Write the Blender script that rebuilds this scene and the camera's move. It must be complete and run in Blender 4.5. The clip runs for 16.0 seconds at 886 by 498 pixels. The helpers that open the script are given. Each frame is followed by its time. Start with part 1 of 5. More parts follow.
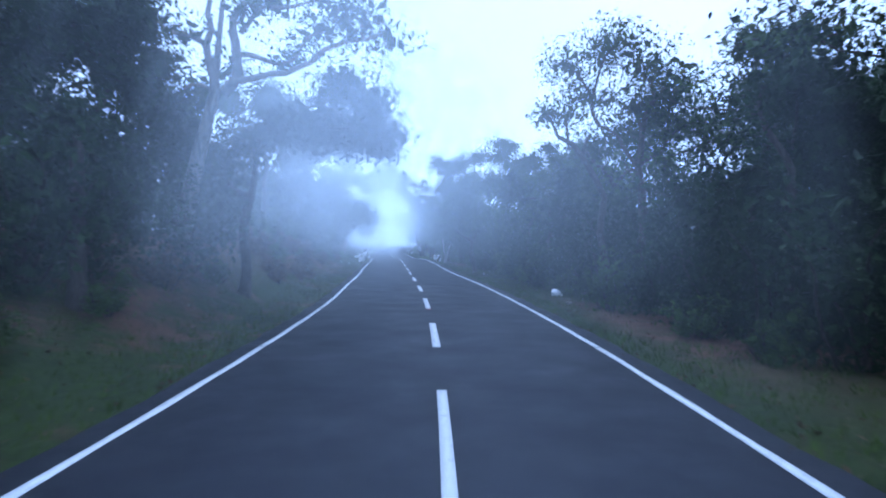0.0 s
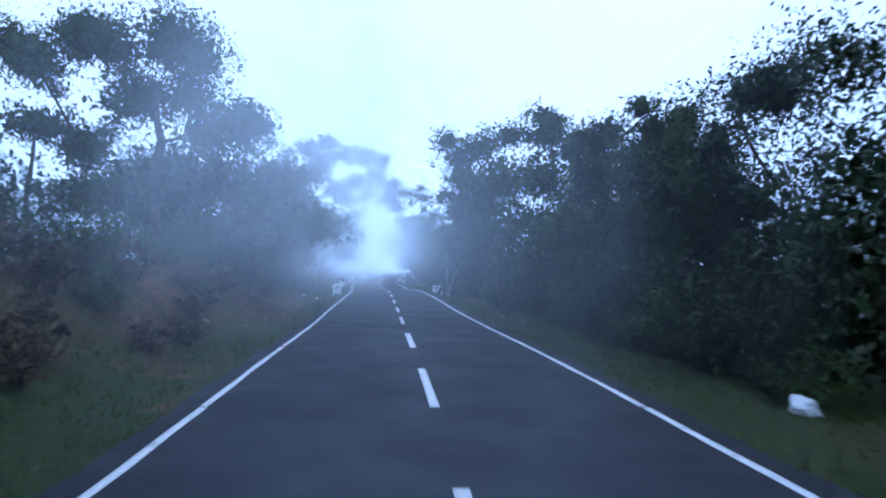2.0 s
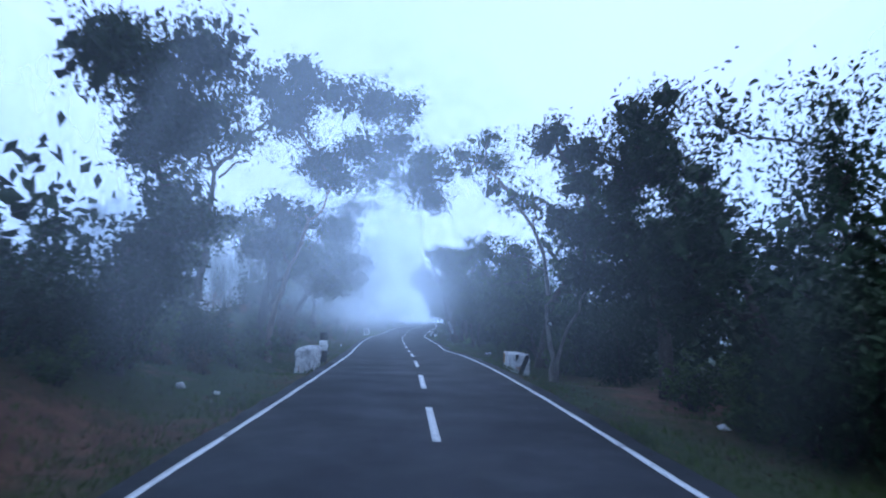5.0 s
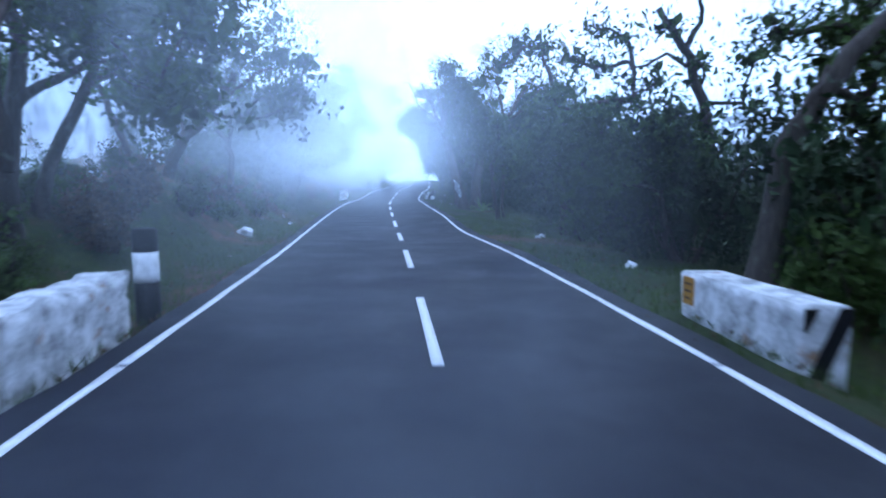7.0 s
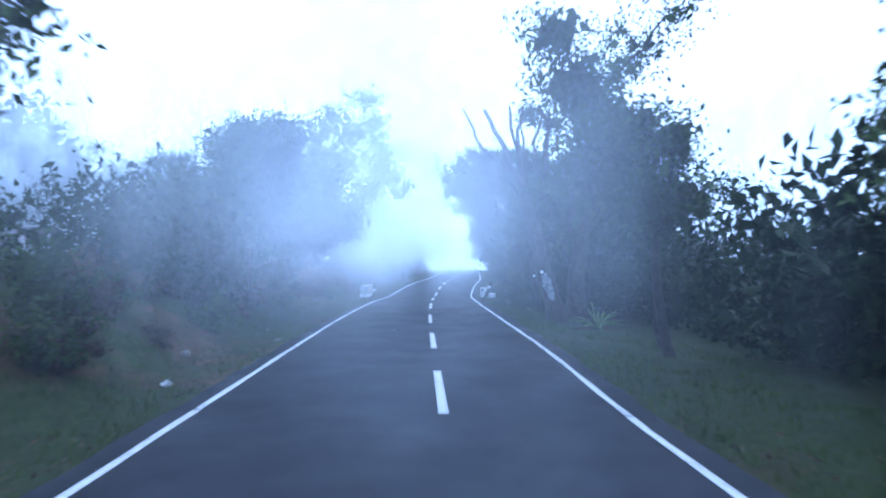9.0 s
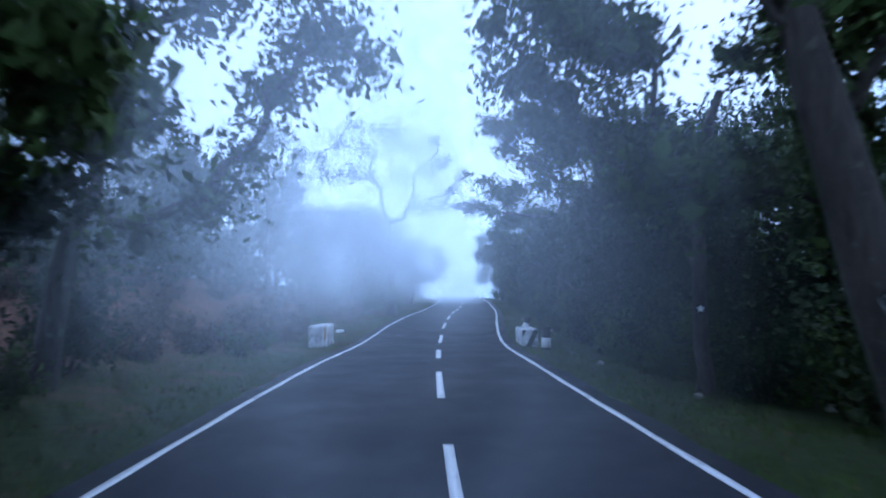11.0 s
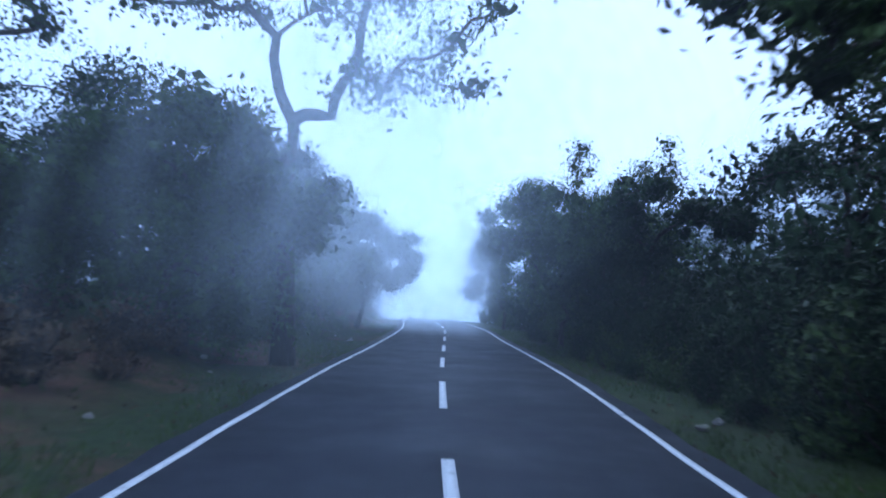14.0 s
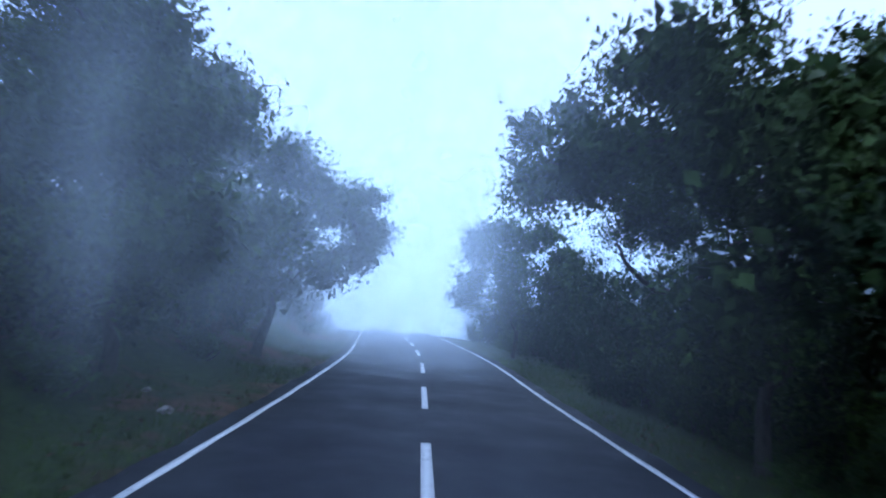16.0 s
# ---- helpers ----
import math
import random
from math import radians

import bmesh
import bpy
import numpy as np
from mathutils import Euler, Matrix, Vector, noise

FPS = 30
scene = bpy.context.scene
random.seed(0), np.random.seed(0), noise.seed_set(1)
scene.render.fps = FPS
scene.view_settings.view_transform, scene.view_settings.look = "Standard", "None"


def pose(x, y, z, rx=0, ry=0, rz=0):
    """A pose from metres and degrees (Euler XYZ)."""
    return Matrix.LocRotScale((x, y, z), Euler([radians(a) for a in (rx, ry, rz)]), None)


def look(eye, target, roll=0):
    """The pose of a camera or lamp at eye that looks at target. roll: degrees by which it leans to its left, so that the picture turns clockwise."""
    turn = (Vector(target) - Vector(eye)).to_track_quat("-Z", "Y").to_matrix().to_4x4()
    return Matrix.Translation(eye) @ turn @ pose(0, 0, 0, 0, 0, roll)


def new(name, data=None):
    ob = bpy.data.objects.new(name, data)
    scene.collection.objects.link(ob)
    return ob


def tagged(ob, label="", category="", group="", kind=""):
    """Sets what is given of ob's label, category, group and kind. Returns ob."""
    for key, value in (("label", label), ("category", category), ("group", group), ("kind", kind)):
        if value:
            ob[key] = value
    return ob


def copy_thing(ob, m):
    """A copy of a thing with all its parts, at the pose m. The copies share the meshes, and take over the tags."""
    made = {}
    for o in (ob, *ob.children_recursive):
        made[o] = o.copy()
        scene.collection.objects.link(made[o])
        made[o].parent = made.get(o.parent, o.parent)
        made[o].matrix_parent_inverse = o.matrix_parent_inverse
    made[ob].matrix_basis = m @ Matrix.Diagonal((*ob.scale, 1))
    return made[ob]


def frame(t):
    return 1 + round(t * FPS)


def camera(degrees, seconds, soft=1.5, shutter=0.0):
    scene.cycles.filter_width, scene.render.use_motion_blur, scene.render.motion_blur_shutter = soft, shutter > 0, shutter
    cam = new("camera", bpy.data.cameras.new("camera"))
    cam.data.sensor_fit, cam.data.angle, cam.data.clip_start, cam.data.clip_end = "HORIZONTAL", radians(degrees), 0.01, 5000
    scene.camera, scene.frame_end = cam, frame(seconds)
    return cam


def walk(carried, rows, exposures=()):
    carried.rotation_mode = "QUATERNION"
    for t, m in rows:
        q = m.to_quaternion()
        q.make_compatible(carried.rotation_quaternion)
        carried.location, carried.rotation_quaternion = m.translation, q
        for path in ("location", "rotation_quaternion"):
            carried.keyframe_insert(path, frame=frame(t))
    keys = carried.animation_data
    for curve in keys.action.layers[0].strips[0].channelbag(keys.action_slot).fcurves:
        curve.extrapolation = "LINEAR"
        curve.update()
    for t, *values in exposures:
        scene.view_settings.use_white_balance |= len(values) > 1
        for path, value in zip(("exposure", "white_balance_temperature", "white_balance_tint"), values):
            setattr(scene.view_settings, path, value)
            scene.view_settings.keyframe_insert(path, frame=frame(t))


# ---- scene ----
cam = camera(72.0, 16.0, soft=2.0, shutter=0.35)
PATH = [
    (0.0, pose(0.000, -0.049, 1.695, 89.73, -0.18, -0.15)),
    (0.5, pose(-0.126, 3.356, 1.701, 89.73, -1.34, -0.82)),
    (1.0, pose(-0.287, 6.905, 1.721, 89.80, 0.37, -1.46)),
    (1.5, pose(-0.503, 10.508, 1.738, 91.50, -0.11, -1.60)),
    (2.0, pose(-0.743, 14.169, 1.746, 92.29, -0.21, -0.94)),
    (2.5, pose(-1.030, 17.932, 1.752, 92.80, -0.34, 0.01)),
    (3.0, pose(-1.304, 21.668, 1.760, 93.98, -3.10, 0.83)),
    (3.2, pose(-1.409, 23.203, 1.763, 95.18, -2.37, 1.08)),
    (5.3, pose(-2.545, 39.461, 1.821, 96.96, -0.81, 1.55)),
    (5.5, pose(-2.647, 40.968, 1.826, 95.44, -0.41, 1.28)),
    (6.0, pose(-2.960, 44.911, 1.863, 85.07, 0.20, 0.87)),
    (6.5, pose(-3.323, 48.815, 1.920, 83.09, 0.78, 1.08)),
    (7.0, pose(-3.718, 52.704, 1.978, 83.53, 0.31, 0.64)),
    (7.5, pose(-4.077, 56.539, 2.034, 86.18, -0.18, 1.78)),
    (8.0, pose(-4.449, 60.480, 2.058, 87.98, -0.12, 3.42)),
    (8.2, pose(-4.579, 62.050, 2.060, 89.03, 0.29, 4.59)),
    (10.3, pose(-6.333, 78.437, 1.924, 93.85, 0.58, 4.22)),
    (10.5, pose(-6.531, 80.042, 1.939, 94.17, 0.78, 4.15)),
    (11.0, pose(-7.023, 84.021, 1.964, 94.57, 0.71, 4.00)),
    (11.5, pose(-7.458, 87.989, 1.984, 94.99, 0.18, 3.69)),
    (12.0, pose(-7.879, 92.275, 2.032, 95.74, 0.95, 3.39)),
    (12.5, pose(-8.342, 96.351, 2.099, 96.40, 0.27, 2.66)),
    (13.0, pose(-8.656, 100.343, 2.098, 96.32, -1.20, 1.92)),
    (13.5, pose(-8.924, 104.322, 2.050, 96.57, -1.92, 1.05)),
    (14.0, pose(-9.130, 108.516, 2.126, 96.47, -2.01, 0.45)),
    (14.5, pose(-9.294, 112.590, 2.296, 96.72, -2.07, -0.21)),
    (15.0, pose(-9.388, 116.585, 2.430, 97.12, -2.41, -1.05)),
    (15.5, pose(-9.436, 120.488, 2.541, 96.91, -3.42, -1.66)),
    (16.0, pose(-9.438, 124.541, 2.620, 97.30, -4.21, -2.11)),
]
EXPOSURES = [(0.0, 0.42), (0.7, 0.36), (1.5, 0.32), (3.0, 0.27), (5.5, 0.03), (6.0, 0.28), (6.6, 0.62), (7.0, 0.8), (7.5, 0.9), (8.2, 0.9), (10.4, 0.3), (11.0, 0.25), (11.5, 0.22), (12.5, 0.2), (16.0, 0.22)]
walk(cam, PATH, EXPOSURES)

# ---- sky and light: thick overcast fog just after dawn ----
world = bpy.data.worlds.new("sky")
scene.world = world
world.use_nodes = True
wn = world.node_tree
wn.nodes.clear()
sky = wn.nodes.new("ShaderNodeTexSky")
sky.sky_type, sky.sun_disc = "NISHITA", False
sky.sun_elevation, sky.sun_rotation = radians(38), radians(20)
dim = wn.nodes.new("ShaderNodeMix")
dim.data_type = "RGBA"
dim.inputs[0].default_value = 0.97
dim.inputs[7].default_value = (0.69, 1.05, 1.88, 1)
scaled = wn.nodes.new("ShaderNodeVectorMath")
scaled.operation = "SCALE"
scaled.inputs["Scale"].default_value = 0.1
backing = wn.nodes.new("ShaderNodeBackground")
backing.inputs[1].default_value = 1.0
world_out = wn.nodes.new("ShaderNodeOutputWorld")
wn.links.new(sky.outputs[0], scaled.inputs[0])
wn.links.new(scaled.outputs[0], dim.inputs[6])
wn.links.new(dim.outputs[2], backing.inputs[0])
wn.links.new(backing.outputs[0], world_out.inputs[0])
lamp = bpy.data.lights.new("sun", "SUN")
lamp.energy, lamp.angle, lamp.color = 0.35, radians(40), (0.75, 0.95, 1.0)
sun = new("sun", lamp)
sun.matrix_world = look((0, 0, 60), (-14, -40, 0))
scene.cycles.transparent_max_bounces = 128


# ---- materials ----
class Nodes:
    """A small writer of node materials."""

    def __init__(self, name, rough=0.8):
        self.m = bpy.data.materials.new(name)
        self.m.use_nodes = True
        self.t = self.m.node_tree
        self.b = self.t.nodes["Principled BSDF"]
        self.b.inputs["Roughness"].default_value = rough
        self.b.inputs["Specular IOR Level"].default_value = 0.25
        self.co = self.t.nodes.new("ShaderNodeTexCoord").outputs["Object"]
        self.pos = self.t.nodes.new("ShaderNodeNewGeometry").outputs["Position"]

    def node(self, kind, **inputs):
        n = self.t.nodes.new(kind)
        for key, value in inputs.items():
            socket = n.inputs[key.replace("_", " ")]
            if isinstance(value, bpy.types.NodeSocket):
                self.t.links.new(value, socket)
            else:
                socket.default_value = value
        return n

    def noise(self, scale, detail=4.0, rough=0.6, at=None):
        return self.node("ShaderNodeTexNoise", Vector=at or self.pos, Scale=scale, Detail=detail, Roughness=rough).outputs[0]

    def ramp(self, value, *stops):
        n = self.t.nodes.new("ShaderNodeValToRGB")
        self.t.links.new(value, n.inputs[0])
        while len(n.color_ramp.elements) < len(stops):
            n.color_ramp.elements.new(0.5)
        for e, (at, c) in zip(n.color_ramp.elements, stops):
            e.position, e.color = at, (*c, 1) if isinstance(c, tuple) else (c, c, c, 1)
        return n.outputs[0]

    def mix(self, f, a, b, mode="MIX"):
        n = self.t.nodes.new("ShaderNodeMix")
        n.data_type, n.blend_type = "RGBA", mode
        for k, v in ((0, f), (6, a), (7, b)):
            if isinstance(v, bpy.types.NodeSocket):
                self.t.links.new(v, n.inputs[k])
            else:
                n.inputs[k].default_value = (*v, 1) if isinstance(v, tuple) else v
        return n.outputs[2]

    def maths(self, op, a, b=0.0):
        n = self.t.nodes.new("ShaderNodeMath")
        n.operation = op
        for k, v in ((0, a), (1, b)):
            if isinstance(v, bpy.types.NodeSocket):
                self.t.links.new(v, n.inputs[k])
            else:
                n.inputs[k].default_value = v
        return n.outputs[0]

    def colour(self, socket):
        self.t.links.new(socket, self.b.inputs["Base Color"])
        return self

    def rough(self, socket):
        self.t.links.new(socket, self.b.inputs["Roughness"])
        return self

    def bump(self, height, strength=0.4, distance=0.01):
        n = self.node("ShaderNodeBump", Height=height, Strength=strength, Distance=distance)
        self.t.links.new(n.outputs[0], self.b.inputs["Normal"])
        return self.m


def asphalt():
    n = Nodes("asphalt", 0.75)
    n.b.inputs["Specular IOR Level"].default_value = 0.12
    grain = n.noise(160, 2)
    blotch = n.noise(0.35, 5)
    base = n.mix(n.ramp(blotch, (0.3, 0.0), (0.7, 1.0)), (0.0145, 0.0172, 0.0265), (0.0225, 0.0265, 0.039))
    n.colour(n.mix(n.ramp(grain, (0.35, 0.0), (0.75, 0.8)), base, (0.040, 0.042, 0.047)))
    n.rough(n.ramp(n.noise(0.8, 4), (0.3, 0.62), (0.7, 0.85)))
    return n.bump(n.noise(220, 2), 0.35, 0.004)


def road_paint(name, c):
    n = Nodes(name, 0.6)
    worn = n.ramp(n.noise(7, 6, 0.7), (0.30, 0.35), (0.45, 1.0))
    fine = n.ramp(n.noise(60, 4), (0.25, 0.55), (0.5, 1.0))
    n.colour(n.mix(1.0, n.mix(worn, (0.16, 0.16, 0.17), c), fine, "MULTIPLY"))
    return n.bump(n.noise(150, 2), 0.2, 0.002)


def soil():
    n = Nodes("verge_ground", 0.95)
    big = n.noise(0.22, 5, 0.6)
    mid = n.noise(1.7, 6, 0.65)
    earth = n.mix(n.ramp(mid, (0.3, 0.0), (0.7, 1.0)), (0.040, 0.020, 0.012), (0.095, 0.046, 0.027))
    green = n.mix(n.ramp(n.noise(6, 4), (0.3, 0.0), (0.7, 1.0)), (0.011, 0.022, 0.004), (0.026, 0.043, 0.009))
    cover = n.maths("ADD", n.maths("MULTIPLY", big, 0.75), n.maths("MULTIPLY", mid, 0.25))
    # the slopes cut into the hillside are bare red earth
    place = n.node("ShaderNodeSeparateXYZ", Vector=n.pos)
    bare = 0.0
    for middle, reach, inner, outer, much in ((107.0, 17.0, -13.2, -15.4, 1.0), (31.0, 19.0, -5.6, -7.4, 0.7), (14.0, 9.0, 3.2, 4.2, 0.9), (53.5, 9.5, 0.7, 1.7, 0.9)):
        along = n.maths("ABSOLUTE", n.maths("SUBTRACT", place.outputs[1], middle))
        spot = n.maths("MULTIPLY", n.node("ShaderNodeMapRange", Value=along, From_Min=reach, From_Max=reach - 7.0).outputs[0], n.node("ShaderNodeMapRange", Value=place.outputs[0], From_Min=inner, From_Max=outer).outputs[0])
        spot = n.maths("MULTIPLY", spot, n.node("ShaderNodeMapRange", Value=place.outputs[0], From_Min=11.0, From_Max=7.0).outputs[0])
        bare = n.maths("MAXIMUM", n.maths("MULTIPLY", spot, much), bare)
    bare = n.maths("MULTIPLY", bare, n.ramp(n.noise(0.9, 5), (0.3, 0.4), (0.55, 1.0)))
    red = n.mix(n.ramp(mid, (0.3, 0.0), (0.7, 1.0)), (0.06, 0.024, 0.016), (0.13, 0.056, 0.036))
    # the wood's side is grassed but for two bare stretches
    wood_side = n.node("ShaderNodeMapRange", Value=n.maths("ADD", place.outputs[0], n.maths("MULTIPLY", place.outputs[1], 0.09)), From_Min=1.0, From_Max=2.5).outputs[0]
    open_earth = 0.0
    for middle, reach in ((11.0, 7.0), (53.0, 6.0), (72.0, 4.0)):
        along = n.maths("ABSOLUTE", n.maths("SUBTRACT", place.outputs[1], middle))
        open_earth = n.maths("MAXIMUM", n.node("ShaderNodeMapRange", Value=along, From_Min=reach, From_Max=reach - 4.0).outputs[0], open_earth)
    grassed = n.maths("MULTIPLY", wood_side, n.maths("SUBTRACT", 1.0, open_earth))
    patches = n.maths("MULTIPLY", n.ramp(cover, (0.50, 0.0), (0.59, 1.0)), n.maths("SUBTRACT", 1.0, n.maths("MULTIPLY", grassed, 0.85)))
    n.colour(n.mix(bare, n.mix(patches, green, earth), red))
    return n.bump(n.noise(14, 8, 0.7), 0.8, 0.05)


def foliage(name, low, high):
    n = Nodes(name, 0.65)
    r = n.t.nodes.new("ShaderNodeNewGeometry").outputs["Random Per Island"]
    c = n.mix(r, low, high)
    patch = n.ramp(n.noise(0.9, 3), (0.3, 0.65), (0.7, 1.15))
    n.colour(n.mix(1.0, c, patch, "MULTIPLY"))
    n.b.inputs["Specular IOR Level"].default_value = 0.1
    # normals are bent upwards, so randomly turned leaves take the light evenly
    lean = n.node("ShaderNodeVectorMath")
    lean.operation = "MULTIPLY_ADD"
    n.t.links.new(n.t.nodes.new("ShaderNodeNewGeometry").outputs["Normal"], lean.inputs[0])
    lean.inputs[1].default_value = (0.55, 0.55, 0.55)
    lean.inputs[2].default_value = (0, 0, 0.6)
    n.t.links.new(lean.outputs[0], n.b.inputs["Normal"])
    return n.m


def bark(name, low, high):
    n = Nodes(name, 0.9)
    streak = n.node("ShaderNodeMapping", Vector=n.pos, Scale=(9, 9, 1.6)).outputs[0]
    c = n.mix(n.ramp(n.noise(1.6, 7, 0.7, streak), (0.3, 0.0), (0.68, 1.0)), low, high)
    lichen = n.ramp(n.noise(5, 4), (0.60, 0.0), (0.70, 0.45))
    n.colour(n.mix(lichen, c, (0.12, 0.13, 0.11)))
    return n.bump(n.noise(2.0, 8, 0.7, streak), 0.9, 0.03)


def whitewash():
    n = Nodes("whitewashed_masonry", 0.9)
    stain = n.ramp(n.noise(3.4, 9, 0.74), (0.38, 0.0), (0.60, 1.0))
    c = n.mix(stain, (0.22, 0.22, 0.22), (0.68, 0.68, 0.68))
    streaks = n.ramp(n.noise(1.0, 7, 0.75, n.node("ShaderNodeMapping", Vector=n.pos, Scale=(9, 9, 2)).outputs[0]), (0.30, 0.72), (0.5, 1.0))
    c = n.mix(1.0, c, streaks, "MULTIPLY")
    bare = n.ramp(n.noise(1.1, 8, 0.72), (0.60, 0.0), (0.66, 1.0))
    n.colour(n.mix(bare, c, (0.33, 0.20, 0.13)))
    return n.bump(n.noise(9, 8, 0.7), 0.7, 0.02)


def plain(name, c, rough=0.7, grime=0.35):
    n = Nodes(name, rough)
    f = n.ramp(n.noise(11, 6, 0.7), (0.3, 1.0 - grime), (0.6, 1.0))
    n.colour(n.mix(1.0, c, f, "MULTIPLY"))
    return n.bump(n.noise(40, 4), 0.3, 0.004)


def vapour(name, thick, hollow, left, right, tall, ground_air):
    """Thin fog: mostly clear, the rest scatters the light that falls on it. It drifts in wisps, thins high up and close
    to the ground, is hollow round the camera's path up to that radius, and ends softly among the trees between the
    distances given for each side.
    """
    m = bpy.data.materials.new(name)
    m.use_nodes = True
    t = m.node_tree
    t.nodes.clear()
    out = t.nodes.new("ShaderNodeOutputMaterial")
    mixed = t.nodes.new("ShaderNodeMixShader")
    clear = t.nodes.new("ShaderNodeBsdfTransparent")
    front = t.nodes.new("ShaderNodeBsdfDiffuse")
    back = t.nodes.new("ShaderNodeBsdfTranslucent")
    both = t.nodes.new("ShaderNodeAddShader")
    for b in (front, back):
        b.inputs[0].default_value = FOG_COLOUR
    # droplets scatter what comes from above on either side of the sheet
    for b, tilt in ((front, 1.0), (back, -1.0)):
        lean = t.nodes.new("ShaderNodeVectorMath")
        lean.operation = "MULTIPLY_ADD"
        lean.inputs[1].default_value = (0.6, 0.6, 0.6)
        lean.inputs[2].default_value = (0, 0, tilt)
        t.links.new(t.nodes.new("ShaderNodeNewGeometry").outputs["Normal"], lean.inputs[0])
        unit = t.nodes.new("ShaderNodeVectorMath")
        unit.operation = "NORMALIZE"
        t.links.new(lean.outputs[0], unit.inputs[0])
        t.links.new(unit.outputs[0], b.inputs["Normal"])
    split = t.nodes.new("ShaderNodeSeparateXYZ")
    t.links.new(t.nodes.new("ShaderNodeTexCoord").outputs["Object"], split.inputs[0])
    position = t.nodes.new("ShaderNodeNewGeometry").outputs["Position"]

    def step(value, lo, hi, a, b):
        n = t.nodes.new("ShaderNodeMapRange")
        n.interpolation_type = "SMOOTHSTEP"
        t.links.new(value, n.inputs[0])
        for k, v in enumerate((lo, hi, a, b)):
            n.inputs[k + 1].default_value = v
        return n.outputs[0]

    def times(a, b):
        n = t.nodes.new("ShaderNodeMath")
        n.operation = "MULTIPLY"
        for k, v in ((0, a), (1, b)):
            if isinstance(v, bpy.types.NodeSocket):
                t.links.new(v, n.inputs[k])
            else:
                n.inputs[k].default_value = v
        return n.outputs[0]

    low = step(split.outputs[2], 0.2, 3.4, ground_air, 1.0)
    dense = times(low, step(split.outputs[2], 3.0, 7.0, 1.0, 1.25))
    # distance from the camera's path, heights counted less
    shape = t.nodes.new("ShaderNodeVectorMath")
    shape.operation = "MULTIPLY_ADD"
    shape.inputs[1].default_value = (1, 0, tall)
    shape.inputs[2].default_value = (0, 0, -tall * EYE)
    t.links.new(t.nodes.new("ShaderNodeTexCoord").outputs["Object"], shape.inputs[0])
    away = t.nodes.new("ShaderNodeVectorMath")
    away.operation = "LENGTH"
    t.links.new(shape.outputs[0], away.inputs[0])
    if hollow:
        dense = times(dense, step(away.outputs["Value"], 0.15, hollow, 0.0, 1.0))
    if left:
        side = step(split.outputs[0], -0.8, 0.8, 0.0, 1.0)
        ends = t.nodes.new("ShaderNodeMix")
        t.links.new(side, ends.inputs[0])
        t.links.new(step(away.outputs["Value"], *left, 1.0, 0.0), ends.inputs[2])
        t.links.new(step(away.outputs["Value"], *right, 1.0, 0.0), ends.inputs[3])
        dense = times(dense, ends.outputs[0])
    else:
        dense = times(dense, step(split.outputs[2], 7.0, 19.0, 1.0, 0.1))
    # more haze from halfway on, less on the right of two stretches to keep them dark
    along = t.nodes.new("ShaderNodeSeparateXYZ")
    t.links.new(position, along.inputs[0])
    if left:
        for first, last in ((36.0, 56.0), (92.0, 134.0)):
            dark_stretch = times(step(along.outputs[1], first, first + 8.0, 0.0, 1.0), step(along.outputs[1], last - 6.0, last, 1.0, 0.0))
            thinned = t.nodes.new("ShaderNodeMath")
            thinned.operation = "MULTIPLY_ADD"
            t.links.new(times(dark_stretch, step(split.outputs[0], 0.3, 2.2, 0.0, 1.0)), thinned.inputs[0])
            thinned.inputs[1].default_value = -0.75
            thinned.inputs[2].default_value = 1.0
            dense = times(dense, thinned.outputs[0])
    dense = times(dense, step(along.outputs[1], 58.0, 74.0, 1.0, 1.35))
    for size, least, most in ((0.13, 0.35, 1.65), (0.42, 0.55, 1.45)):
        drift = t.nodes.new("ShaderNodeTexNoise")
        drift.inputs["Scale"].default_value = size
        drift.inputs["Detail"].default_value = 2.0
        t.links.new(position, drift.inputs["Vector"])
        dense = times(dense, step(drift.outputs[0], 0.3, 0.7, least, most))
    t.links.new(times(dense, thick), mixed.inputs[0])
    t.links.new(front.outputs[0], both.inputs[0])
    t.links.new(back.outputs[0], both.inputs[1])
    t.links.new(clear.outputs[0], mixed.inputs[1])
    t.links.new(both.outputs[0], mixed.inputs[2])
    t.links.new(mixed.outputs[0], out.inputs[0])
    return m


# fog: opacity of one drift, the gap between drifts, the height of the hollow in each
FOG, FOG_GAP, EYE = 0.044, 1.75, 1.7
FOG_COLOUR = (0.63, 0.70, 0.755, 1)
ASPHALT, SOIL = asphalt(), soil()
PAINT, RED_PAINT = road_paint("road_paint", (0.62, 0.62, 0.63)), road_paint("red_paint", (0.42, 0.03, 0.05))
# the second leaf is the first with the wood's shade put into its colour
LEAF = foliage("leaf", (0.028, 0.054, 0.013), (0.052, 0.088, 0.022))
LEAF_SHADED = foliage("leaf_shaded", (0.011, 0.027, 0.009), (0.020, 0.041, 0.013))
GRASS = foliage("grass_blade", (0.022, 0.044, 0.006), (0.046, 0.076, 0.012))
DRY = foliage("dry_leaf", (0.045, 0.028, 0.016), (0.110, 0.070, 0.040))
SWORD = foliage("sword_leaf", (0.07, 0.13, 0.035), (0.13, 0.20, 0.06))
WARM = bark("warm_bark", (0.07, 0.05, 0.041), (0.19, 0.135, 0.11))
BARK, PALE = bark("bark", (0.022, 0.018, 0.015), (0.065, 0.053, 0.044)), bark("pale_bark", (0.08, 0.07, 0.064), (0.27, 0.245, 0.22))
WHITEWASH, BLACK = whitewash(), plain("black_paint", (0.009, 0.009, 0.01))
